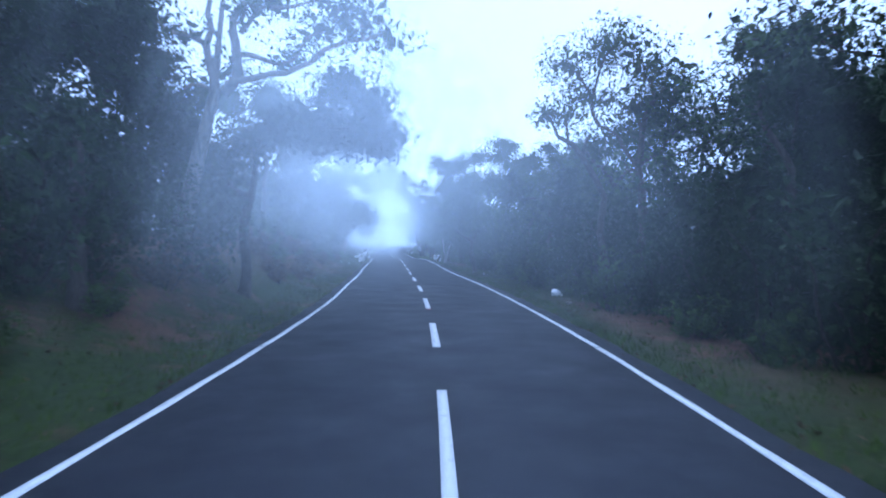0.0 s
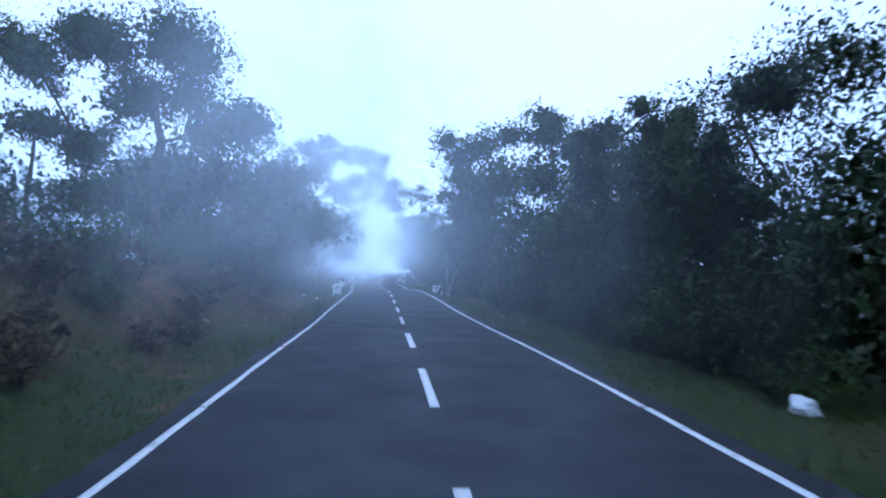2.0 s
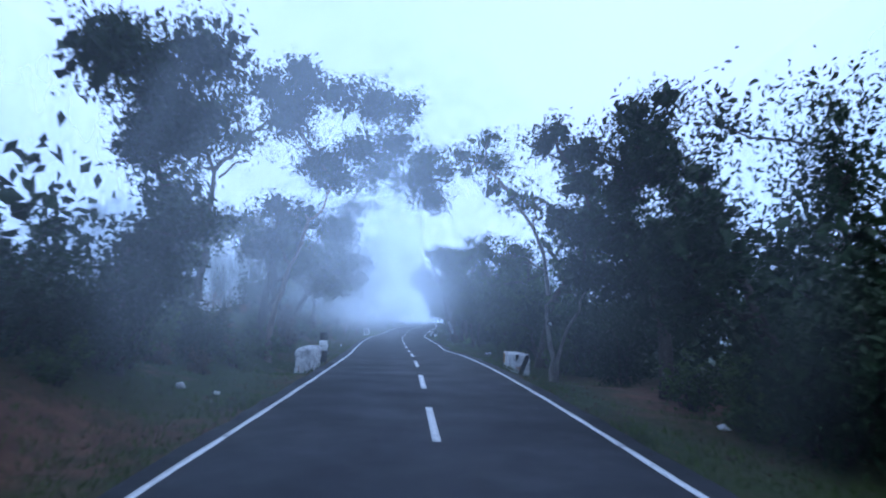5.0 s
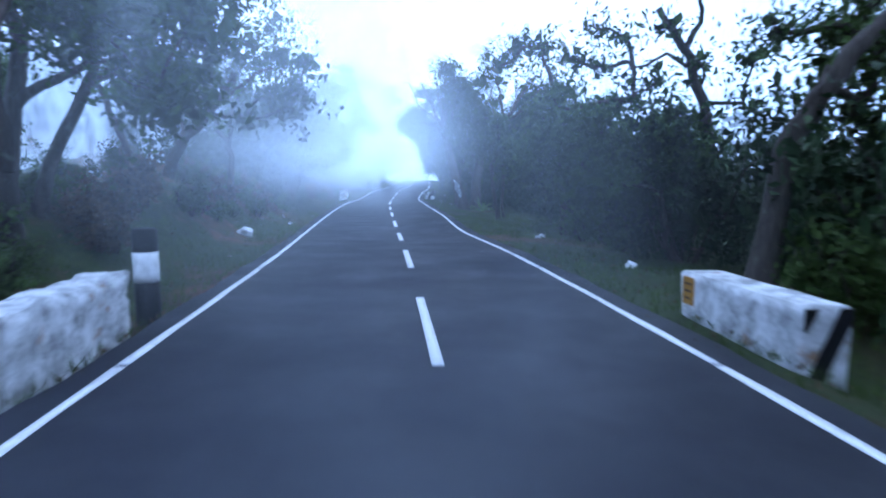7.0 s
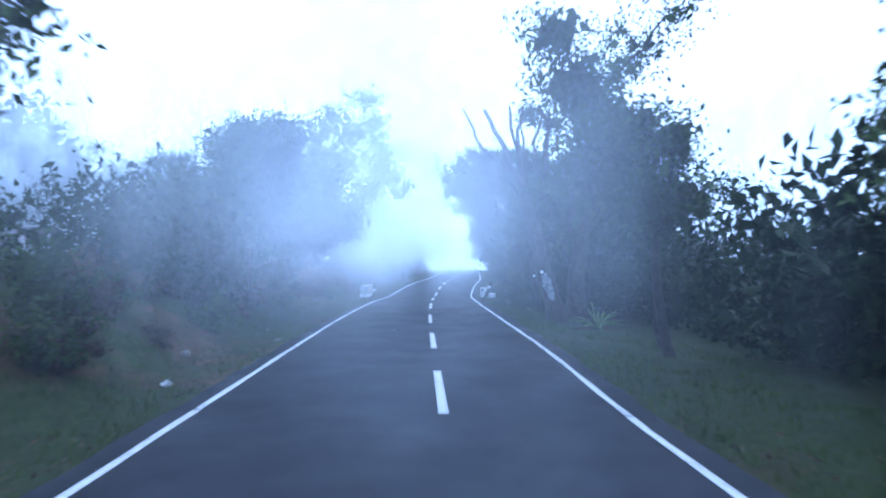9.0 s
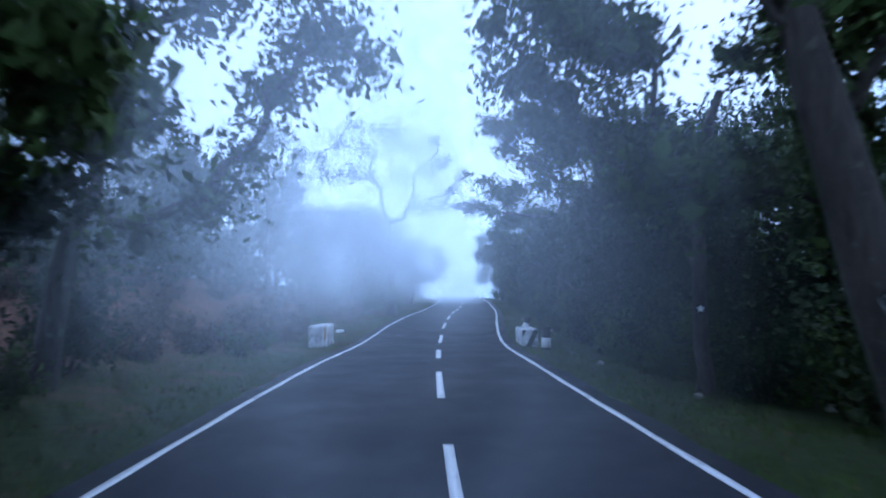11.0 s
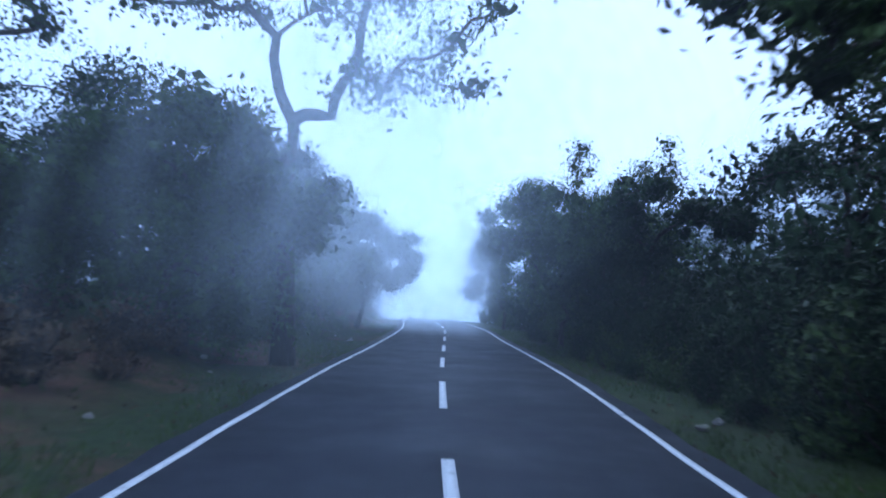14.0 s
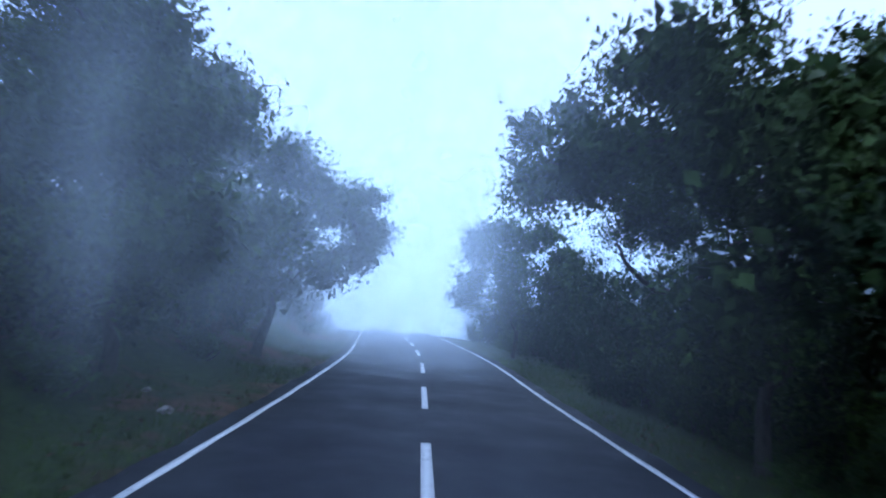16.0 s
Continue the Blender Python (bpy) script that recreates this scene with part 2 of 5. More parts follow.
WHITE_PAINT, OCHRE = plain("white_paint", (0.74, 0.74, 0.73)), plain("ochre_paint", (0.42, 0.19, 0.03))
PLASTIC, STONE = plain("white_plastic", (0.72, 0.73, 0.74), 0.35, 0.2), plain("grey_stone", (0.22, 0.20, 0.18), 0.9, 0.5)
FADED = plain("faded_whitewash", (0.24, 0.25, 0.27), 0.9, 0.85)
INK = plain("brown_ink", (0.10, 0.05, 0.02))
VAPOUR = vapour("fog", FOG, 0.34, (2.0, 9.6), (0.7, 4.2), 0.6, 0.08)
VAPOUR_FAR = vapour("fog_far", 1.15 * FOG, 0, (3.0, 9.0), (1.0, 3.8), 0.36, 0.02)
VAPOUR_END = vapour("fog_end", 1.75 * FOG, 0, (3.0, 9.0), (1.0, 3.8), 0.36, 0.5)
VAPOUR_BANK, VAPOUR_SIDE = vapour("fog_bank", 0.16, 0, 0, 0, 0.5, 1.0), vapour("fog_side", 0.16, 0, 0, 0, 0.5, 0.4)

# ---- the road's line in plan: places every 8 m along y ----
CENTRE_X = [0.03, 0.09, -0.07, -0.45, -1.02, -1.7, -2.36, -3.07, -3.83, -4.67, -5.55, -6.48, -7.37, -8.12, -8.69, -9.05, -9.21, -9.24, -9.25, -9.33, -9.7, -10.28, -10.91, -11.53, -12.14, -12.73, -13.3]
CENTRE_Z = [0, -0, 0.04, 0.05, 0.07, 0.11, 0.13, 0.24, 0.35, 0.34, 0.21, 0.25, 0.3, 0.41, 0.36, 0.65, 0.88, 0.99, 1.18, 1.43, 1.62, 1.79, 1.91, 1.99, 2.06, 2.14, 2.21]
LEFT_EDGE = [-3.08, -2.98, -2.86, -2.85, -2.95, -2.88, -3.02, -2.92, -2.82, -2.87, -3.18, -3.21, -3.18, -2.93, -2.82, -2.71, -2.61, -2.63, -2.6, -2.58, -2.7, -2.77, -2.76, -2.71, -2.67, -2.64, -2.62]
RIGHT_EDGE = [2.62, 2.59, 2.63, 2.65, 2.65, 2.52, 2.53, 2.56, 2.45, 2.35, 2.24, 2.46, 2.45, 2.24, 2.24, 2.54, 2.83, 2.89, 2.7, 2.59, 2.51, 2.51, 2.54, 2.58, 2.62, 2.66, 2.7]
DASH_START = 3.93
ALONG = -6.0 + 8.0 * np.arange(len(CENTRE_X))


def glide(values, y):
    """A smooth curve through values at ALONG, carried on straight past the ends."""
    v = np.asarray(values)
    y = np.asarray(y, dtype=float)
    inside = np.clip(y, ALONG[0], ALONG[-1])
    m = np.gradient(v, 8.0)
    i = np.clip(((inside - ALONG[0]) / 8.0).astype(int), 0, len(v) - 2)
    u = (inside - ALONG[i]) / 8.0
    c = (2 * u**3 - 3 * u**2 + 1) * v[i] + (u**3 - 2 * u**2 + u) * 8 * m[i] + (-2 * u**3 + 3 * u**2) * v[i + 1] + (u**3 - u**2) * 8 * m[i + 1]
    return c


def centre(y):
    past = np.maximum(np.asarray(y, dtype=float) - ALONG[-1], 0)
    return glide(CENTRE_X, y) - 0.075 * past


def height(y):
    return glide(CENTRE_Z, y)


BANK_AT = [-60, 0, 10, 22, 35, 45, 53, 60, 67, 75, 85, 95, 105, 112, 125, 160, 400]
BANK = [0.5, 0.6, 0.9, 1.7, 1.9, 1.2, 0.5, 0.7, 1.8, 1.7, 1.0, 0.4, 0.1, 0.4, 0.8, 1.0, 1.0]
HILL = [0.05, 0.05, 0.06, 0.08, 0.08, 0.05, 0.03, 0.03, 0.05, 0.05, 0.08, 0.22, 0.36, 0.36, 0.14, 0.06, 0.05]


def terrain(y, u):
    """The ground's height at y, u metres to the side of the road's middle."""
    y, u = np.asarray(y, dtype=float), np.asarray(u, dtype=float)
    s = np.abs(u)
    k = np.clip((s - 4.3) / 3.0, 0, 1)
    left = np.interp(y, BANK_AT, BANK) * k * k * (3 - 2 * k) + np.interp(y, BANK_AT, HILL) * np.clip(s - 7.3, 0, 22)
    right = -0.075 * np.clip(s - 3.4, 0, 6)
    # the stream bed under each culvert
    bed = sum(np.where(u < 0, deep, deep_right) * np.exp(-(((y - middle) / wide) ** 2)) for middle, wide, deep, deep_right in ((58.4, 2.4, 0.42, 0.42), (106.0, 2.2, 0.06, 0.22)))
    bed = bed * np.clip((s - 3.25) / 0.5, 0, 1) * np.clip((9.0 - s) / 4.0, 0, 1)
    lumps = 0.05 * np.sin(1.9 * y + 0.7 * u) * np.sin(1.3 * u - 0.6 * y) + 0.03 * np.sin(4.1 * y - 2.2 * u)
    return height(y) + np.where(u < 0, left, right) + lumps * np.clip((s - 3.4) / 1.5, 0, 1) - 0.035 - bed


def at(y, u, h=0.0):
    """World place from metres along, to the side and above the ground."""
    return Vector((float(centre(y)) + u, y, float(terrain(y, u)) + h))


def over(y, u, h):
    """World place with its height over the road's own level."""
    return Vector((float(centre(y)) + u, y, float(height(y)) + h))


# ---- mesh helpers ----
def mesh_of(name, verts, faces, mat, smooth=True):
    me = bpy.data.meshes.new(name)
    if isinstance(faces, np.ndarray):
        n, k = faces.shape
        me.vertices.add(len(verts))
        me.vertices.foreach_set("co", np.asarray(verts, dtype=np.float32).ravel())
        me.loops.add(n * k)
        me.loops.foreach_set("vertex_index", faces.astype(np.int32).ravel())
        me.polygons.add(n)
        me.polygons.foreach_set("loop_start", np.arange(0, n * k, k, dtype=np.int32))
        me.update(calc_edges=True)
    else:
        me.from_pydata(verts, [], faces)
    me.materials.append(mat)
    if smooth:
        me.polygons.foreach_set("use_smooth", np.ones(len(me.polygons), dtype=bool))
    return me


def part(name, data, parent, label=""):
    """Links a mesh, or a bmesh with its material as (bm, mat), as one object under parent."""
    if isinstance(data, tuple):
        bm, mat = data
        data = bpy.data.meshes.new(name)
        bm.to_mesh(data)
        bm.free()
        data.materials.append(mat)
    ob = new(name, data)
    ob.parent = parent
    return tagged(ob, label)


def tube(points, radii, sides=6):
    """Vertices and quads of a tapered tube through points."""
    p = np.array([tuple(v) for v in points], dtype=float)
    d = np.gradient(p, axis=0)
    d /= np.linalg.norm(d, axis=1)[:, None] + 1e-9
    ref = np.eye(3)[int(np.argmin(np.abs(d).max(axis=0)))][None, :]
    a = np.cross(d, ref)
    a /= np.linalg.norm(a, axis=1)[:, None] + 1e-9
    b = np.cross(d, a)
    ang = np.linspace(0, 2 * np.pi, sides, endpoint=False)
    ring = np.cos(ang)[None, :, None] * a[:, None, :] + np.sin(ang)[None, :, None] * b[:, None, :]
    v = (p[:, None, :] + ring * np.asarray(radii)[:, None, None]).reshape(-1, 3)
    i = np.arange(len(p) - 1)[:, None] * sides
    k = np.arange(sides)[None, :]
    k2 = (k + 1) % sides
    f = np.stack([i + k, i + k2, i + sides + k2, i + sides + k], 2).reshape(-1, 4)
    return v, f


def joined(pieces):
    vs, fs, o = [], [], 0
    for v, f in pieces:
        vs.append(v)
        fs.append(f + o)
        o += len(v)
    return np.concatenate(vs), np.concatenate(fs)


def leaves(rng, centres, long, wide, droop=0.35):
    """A folded leaf at each centre: quads of four corners, turned at random and hanging a little."""
    n = len(centres)
    d = rng.normal(size=(n, 3))
    d[:, 2] -= droop * 1.6
    d /= np.linalg.norm(d, axis=1)[:, None]
    s = np.cross(d, rng.normal(size=(n, 3)))
    s /= np.linalg.norm(s, axis=1)[:, None] + 1e-9
    size = rng.uniform(0.65, 1.25, (n, 1))
    up = np.cross(d, s) * wide * 0.25
    a = centres - d * long * 0.5 * size
    c = centres + d * long * 0.5 * size
    b = centres + s * wide * 0.5 * size + up - d * long * 0.06
    e = centres - s * wide * 0.5 * size + up - d * long * 0.06
    v = np.stack([a, b, c, e], 1).reshape(-1, 3)
    return v, np.arange(4 * n).reshape(n, 4)


def bent(rng, a, b, n, wobble, sag=0.0):
    a, b = np.array(a, dtype=float), np.array(b, dtype=float)
    u = np.linspace(0, 1, n)[:, None]
    p = a + (b - a) * u
    w = rng.normal(size=(2, 3)) * wobble * np.linalg.norm(b - a)
    p = p + np.sin(np.pi * u) * w[0] + np.sin(2 * np.pi * u) * w[1] * 0.5
    p[:, 2] += np.sin(np.pi * u[:, 0]) * sag * np.linalg.norm(b - a)
    return p


def tree(label, y, u, radius, fork, dense, leaf, bark_mat, leaf_mat, more, clumps, boughs=()):
    """A tree at y, u: a tapered trunk to its fork, limbs to each clump (metres along from the base, to the side, above the road, radius), leaves in the clumps. boughs: trunks and boughs of known course, each a radius and places."""
    rng = np.random.default_rng(100 + int(37 * y) + int(211 * abs(u)))
    root = np.array(at(y, u, -0.15))
    balls = [np.array([*over(y + dy, cu, h), r]) for dy, cu, h, r in clumps]
    balls = [np.array([*(b[:3] + np.array([0, rng.uniform(-0.9, 0.9), 0])), b[3]]) for b in balls]
    for k in range(more):
        b = balls[int(rng.integers(len(balls)))]
        top = max(c[2] for c in balls[: len(clumps)])
        side = 0.5 if u > 0 else -0.5
        balls.append(np.array([b[0] + side + rng.uniform(-0.7, 0.7), b[1] + rng.uniform(-1.2, 1.2), top + rng.uniform(0.2, 1.3), rng.uniform(0.6, 1.0)]))
    # a few clumps further back give the crown depth
    for b in list(balls)[:: 3] if dense > 0.75 else []:
        balls.append(np.array([b[0] + rng.uniform(-0.4, 0.4) + (0.5 if u > 0 else -0.5), b[1] + rng.uniform(0.6, 1.6), b[2] + rng.uniform(-0.4, 0.2), b[3] * 0.9]))
    mean = np.mean([b[:3] for b in balls], axis=0)
    top = root + np.array([0, 0, fork + 0.15])
    lean = (mean - root) * 0.28
    top[:2] += lean[:2]
    stem = bent(rng, root, top, 9, 0.035)
    radii = radius * np.linspace(1.0, 0.72, 9)
    radii[0] *= 1.45
    radii[1] *= 1.12
    trunk = tube(stem, radii, 10)
    order = sorted(range(len(balls)), key=lambda k: np.linalg.norm(balls[k][:3] - top))
    courses = [(r, np.array([over(y + dy, bu, h) for dy, bu, h in pts])) for r, pts in boughs]
    nodes = [p for _, pts in courses for p in pts[1:]] or [top]
    known = len(nodes)
    parent_of = [-1] * known
    for k in order:
        c = balls[k][:3]
        cost = [np.linalg.norm(c - n) + 0.8 * max(0.0, n[2] - c[2]) + 0.25 * np.linalg.norm(n - top) for n in nodes]
        parent_of.append(int(np.argmin(cost)))
        nodes.append(c)
    load = np.ones(len(nodes))
    for k in range(len(nodes) - 1, known - 1, -1):
        load[parent_of[k]] += load[k]
    limb_r = np.clip(radius * 0.8 * np.sqrt(load / (len(balls) + 1)), 0.02, radius * (0.3 if boughs else 0.5))
    limb_r[:known] = radius * 0.75
    wood = []
    for k in range(known, len(nodes)):
        q = parent_of[k]
        r0 = min(limb_r[k] * 1.15, limb_r[q] * 0.95)
        wood.append(tube(bent(rng, nodes[q], nodes[k], 7, 0.09, 0.06), np.linspace(r0, limb_r[k] * 0.75, 7), 6))
    greens = []
    leaf = leaf * 0.84
    for k, idx in enumerate(order):
        b = balls[idx]
        r = b[3]
        for _ in range(int(3 + 4 * min(r, 1.3))):
            d = rng.normal(size=3)
            d /= np.linalg.norm(d)
            d[2] = abs(d[2]) * 0.8 - 0.25
            wood.append(tube(bent(rng, b[:3], b[:3] + d * r * rng.uniform(0.7, 1.1), 4, 0.12), [0.016, 0.012, 0.008, 0.004], 3))
        # tufts inside the clump leave gaps between them
        tufts = int(9 + 16 * r)
        d = rng.normal(size=(tufts, 3))
        d /= np.linalg.norm(d, axis=1)[:, None]
        spots = b[:3] + d * (r * rng.uniform(0.2, 1.25, (tufts, 1)) ** 0.7) * np.array([rng.uniform(0.85, 1.25), 1.0, rng.uniform(0.55, 0.85)])
        count = int(max(70, 660 * dense * r * r * (0.17 / leaf) ** 2))
        pick = rng.integers(0, tufts, count)
        pts = spots[pick] + rng.normal(size=(count, 3)) * (0.17 + 0.11 * r) * np.array([1, 1, 0.8])
        greens.append(leaves(rng, pts, leaf, leaf * 0.46))
        inner = int((230 if dense > 0.75 else 60) * dense * r * r) + 8
        d = rng.normal(size=(inner, 3)) * r * 0.34 * np.array([1, 1, 0.75])
        greens.append(leaves(rng, b[:3] + d, 0.31, 0.2))
    # sprays of leaves along the limbs tie the clumps together
    for k in range(known, len(nodes)):
        span = nodes[k] - nodes[parent_of[k]]
        count = int(np.linalg.norm(span) * 170 * dense * (0.17 / leaf) ** 2)
        if count > 4 and parent_of[k] >= known:
            along = rng.uniform(0.25, 1.0, (9, 1))
            sprays = nodes[parent_of[k]] + along * span + rng.normal(size=(9, 3)) * 0.28
            greens.append(leaves(rng, sprays[rng.integers(0, 9, count)] + rng.normal(size=(count, 3)) * 0.17, leaf, leaf * 0.46))
    thing = new("tree")
    thing.location = tuple(root)
    tagged(thing, label, "tree", "roadside trees")
    move = -root
    if boughs:
        pieces = []
        for r, pts in courses:
            grown = np.concatenate([bent(rng, a, b, 4, 0.05 if r < 0.25 else 0.006)[:3] for a, b in zip(pts, pts[1:])] + [pts[-1:]])
            if pts[0][2] < root[2] + 1.0:
                grown[0][2] = min(grown[0][2], float(terrain(grown[0][1], grown[0][0] - float(centre(grown[0][1])))) - 0.15)
            taper = r * np.linspace(1.0, 0.5, len(grown))
            if pts[0][2] < root[2] + 1.0:
                taper[0] *= 1.35
            pieces.append(tube(grown, taper, 9))
        trunk = joined(pieces)
    for name, (v, f), mat in (("trunk", trunk, bark_mat), ("limbs", joined(wood), bark_mat), ("crown", joined(greens), leaf_mat)):
        tagged(part(name, mesh_of(name, v + move, f, mat, name != "crown"), thing), kind="" if name == "trunk" else "stuff")
    return thing, stem


def shrub(seed, spread, tall, count, leaf, mat):
    """A leafy shrub about its base: several stems and a dome of leaf tufts."""
    rng = np.random.default_rng(seed)
    wood, spots = [], []
    for _ in range(9):
        a = rng.uniform(0, 2 * np.pi)
        tip = np.array([np.cos(a) * spread * rng.uniform(0.2, 0.9), np.sin(a) * spread * rng.uniform(0.2, 0.9), tall * rng.uniform(0.5, 0.95)])
        wood.append(tube(bent(rng, (0.1 * np.cos(a), 0.1 * np.sin(a), -0.15), tip, 6, 0.1, 0.05), np.linspace(0.028, 0.006, 6), 4))
        for _ in range(8):
            spots.append(tip * rng.uniform(0.35, 1.05) + rng.normal(size=3) * np.array([spread, spread, tall]) * 0.16)
    spots = np.array(spots)
    pts = spots[rng.integers(0, len(spots), count)] + rng.normal(size=(count, 3)) * 0.2 * np.array([spread, spread, tall * 0.7]) * 0.6
    pts[:, 2] = np.maximum(pts[:, 2], 0.03)
    thing = new("bush")
    v, f = joined(wood)
    part("stems", mesh_of("stems", v, f, BARK), thing)
    core = spots[rng.integers(0, len(spots), count // 8)] * 0.85
    v, f = joined([leaves(rng, pts, leaf, leaf * 0.48), leaves(rng, core, 0.28, 0.18)])
    part("foliage", mesh_of("foliage", v, f, mat, False), thing)
    return thing


# ---- ground and road ----
rows_y = np.concatenate([[-1500, -500, -150, -60], np.arange(-40, 230, 1.25), [260, 320, 450, 800, 2500]])
cols_u = np.concatenate([[-2000, -500, -150, -70, -40, -28, -21, -16], np.arange(-13, -3.2, 0.45), [-3.05, -1.5, 0, 1.5, 2.8], np.arange(3.0, 12, 0.45), [14, 18, 24, 34, 60, 150, 500, 2000]])
gy, gu = np.meshgrid(rows_y, cols_u, indexing="ij")
gz = terrain(gy, gu)
gz = np.where(np.abs(gu) < 3.1, height(gy) - 0.06, gz)
gv = np.stack([centre(gy) + gu, gy, gz], 2).reshape(-1, 3)
nu = len(cols_u)
gi = (np.arange(len(rows_y) - 1)[:, None] * nu + np.arange(nu - 1)[None, :]).ravel()
ground = new("ground", mesh_of("ground", gv, np.stack([gi, gi + 1, gi + nu + 1, gi + nu], 1), SOIL))
tagged(ground, "grassy roadside earth with reddish bare soil patches", "ground", kind="structure")


def strip(y0, y1, left, right, lift, thick=0.0, step=1.0):
    """A ribbon along the road between two side offsets (numbers or functions of y), with its rims folded down by thick."""
    n = max(2, int(math.ceil((y1 - y0) / step)) + 1)
    y = np.linspace(y0, y1, n)
    l = left(y) if callable(left) else np.full(n, left)
    r = right(y) if callable(right) else np.full(n, right)
    z, x = height(y) + lift, centre(y)
    low = z - thick
    v = np.stack([np.stack([x + l, y, low], 1), np.stack([x + l, y, z], 1), np.stack([x + r, y, z], 1), np.stack([x + r, y, low], 1)], 1).reshape(-1, 3)
    i = np.arange(n - 1)[:, None] * 4
    k = np.arange(3)[None, :]
    f = np.stack([i + k, i + k + 1, i + 4 + k + 1, i + 4 + k], 2).reshape(-1, 4)
    f = np.concatenate([f, [[0, 3, 2, 1]], [[4 * n - 4, 4 * n - 3, 4 * n - 2, 4 * n - 1]]])
    return v, f


def frayed(base, seed, amount):
    ph = np.random.default_rng(seed).uniform(0, 6, 4)
    return lambda y: base(y) + amount * (np.sin(1.7 * y + ph[0]) + 0.7 * np.sin(4.3 * y + ph[1]) + 0.5 * np.sin(9.1 * y + ph[2]))


def left_line(y):
    return glide(LEFT_EDGE, y)


def right_line(y):
    return glide(RIGHT_EDGE, y)


rv, rf = strip(-40, 235, frayed(lambda y: left_line(y) - 0.34, 1, 0.025), frayed(lambda y: right_line(y) + 0.36, 2, 0.025), 0.0, 0.08, 0.5)
road = new("road", mesh_of("road", rv, rf, ASPHALT))
tagged(road, "dark damp asphalt road with white lane markings", "road", kind="structure")
rng = np.random.default_rng(7)
for k in range(-5, 34):
    y = DASH_START + 6.0 * k
    a, b = -0.064 + rng.normal() * 0.006, 0.064 + rng.normal() * 0.006
    v, f = strip(y, y + 3.08 + rng.normal() * 0.02, a, b, 0.005, 0.004, 0.6)
    part("centre_dash", mesh_of("centre_dash", v, f, PAINT, False), road)
    if k in (2, 4):
        v, f = strip(y - 0.1, y - 0.02, -0.07, 0.06, 0.006, 0.004)
        part("red_mark", mesh_of("red_mark", v, f, RED_PAINT, False), road, "small red paint mark at the dash end")
    if k == 4:
        v, f = strip(y + 0.1, y + 0.26, lambda s: left_line(s) - 0.055, lambda s: left_line(s) + 0.055, 0.0075, 0.003, 0.1)
        part("red_mark", mesh_of("red_mark", v, f, RED_PAINT, False), road, "small red paint mark across the edge line")
    for line, name in ((left_line, "edge_line"), (right_line, "edge_line")):
        wob = rng.uniform(0, 6)
        v, f = strip(y + 0.04, y + 5.98, lambda s, q=line, w=wob: q(s) - 0.05 + 0.008 * np.sin(2 * s + w), lambda s, q=line, w=wob: q(s) + 0.05 + 0.008 * np.sin(2.6 * s + w), 0.005, 0.004, 0.6)
        part(name, mesh_of(name, v, f, PAINT, False), road)

SCUFF = plain("pale_scuff", (0.07, 0.07, 0.08), 0.8, 0.6)
for y, u, w in ((85.45, -1.01, 0.09), (87.95, -2.8, 0.09)):
    v, f = strip(y, y + 0.5, lambda s, u=u, w=w: u - w * (1 + 0.12 * np.sin(9 * s)), lambda s, u=u, w=w: u + w * (1 + 0.15 * np.sin(13 * s + 1)), 0.003, 0.002, 0.1)
    part("scuff", mesh_of("scuff", v, f, SCUFF, False), road, "pale worn scuff on the asphalt")

# ---- trees ----
tree("tall dark leafy tree above the earth bank", 10.5, -6.20, 0.16, 3.0, 1.00, 0.17, BARK, LEAF_SHADED, 5, [
    (2.0, -8.2, 6.0, 1.05), (2.0, -7.2, 6.0, 0.93), (2.0, -6.6, 5.2, 0.81), (2.0, -8.4, 4.4, 1.05), (2.0, -7.4, 4.1, 1.05), (2.0, -8.2, 2.9, 0.93),
    (2.0, -6.8, 3.1, 0.93), (2.0, -6.0, 5.6, 0.58),
])
tree("old pale-barked tree with forked trunk and sparse leaves", 15.4, -5.90, 0.24, 5.6, 0.50, 0.17, PALE, LEAF, 5, [
    (0.1, -1.6, 7.0, 0.79), (0.1, -1.0, 6.7, 0.58), (0.1, -2.9, 7.3, 0.79), (0.1, -4.5, 7.5, 0.72), (0.1, -2.3, 7.7, 0.72), (0.1, -3.7, 6.6, 0.50),
    (0.1, -6.2, 7.0, 0.72), (0.1, -7.3, 7.3, 0.86), (0.1, -5.2, 6.3, 0.68), (0.1, -6.4, 5.7, 0.68),
], [
    (0.26, [(0.1, -6.33, 1.86), (0.1, -5.97, 3.58), (0.1, -5.47, 5.53)]),
    (0.12, [(0.1, -5.47, 5.53), (0.1, -5.69, 6.74), (0.1, -5.59, 7.89)]),
    (0.11, [(0.2, -5.46, 5.55), (0.2, -5.42, 6.63), (0.2, -5.30, 7.93)]),
    (0.15, [(0.2, -5.29, 5.55), (0.2, -4.95, 6.49), (0.2, -5.04, 7.36), (0.2, -4.64, 7.94)]),
    (0.10, [(-0.1, -5.12, 5.69), (-0.1, -4.56, 5.83), (-0.1, -3.63, 5.98), (-0.1, -2.71, 6.55), (-0.1, -1.72, 6.84)]),
    (0.07, [(0.1, -4.83, 7.04), (0.1, -4.18, 7.73), (0.1, -2.89, 7.90)]),
])
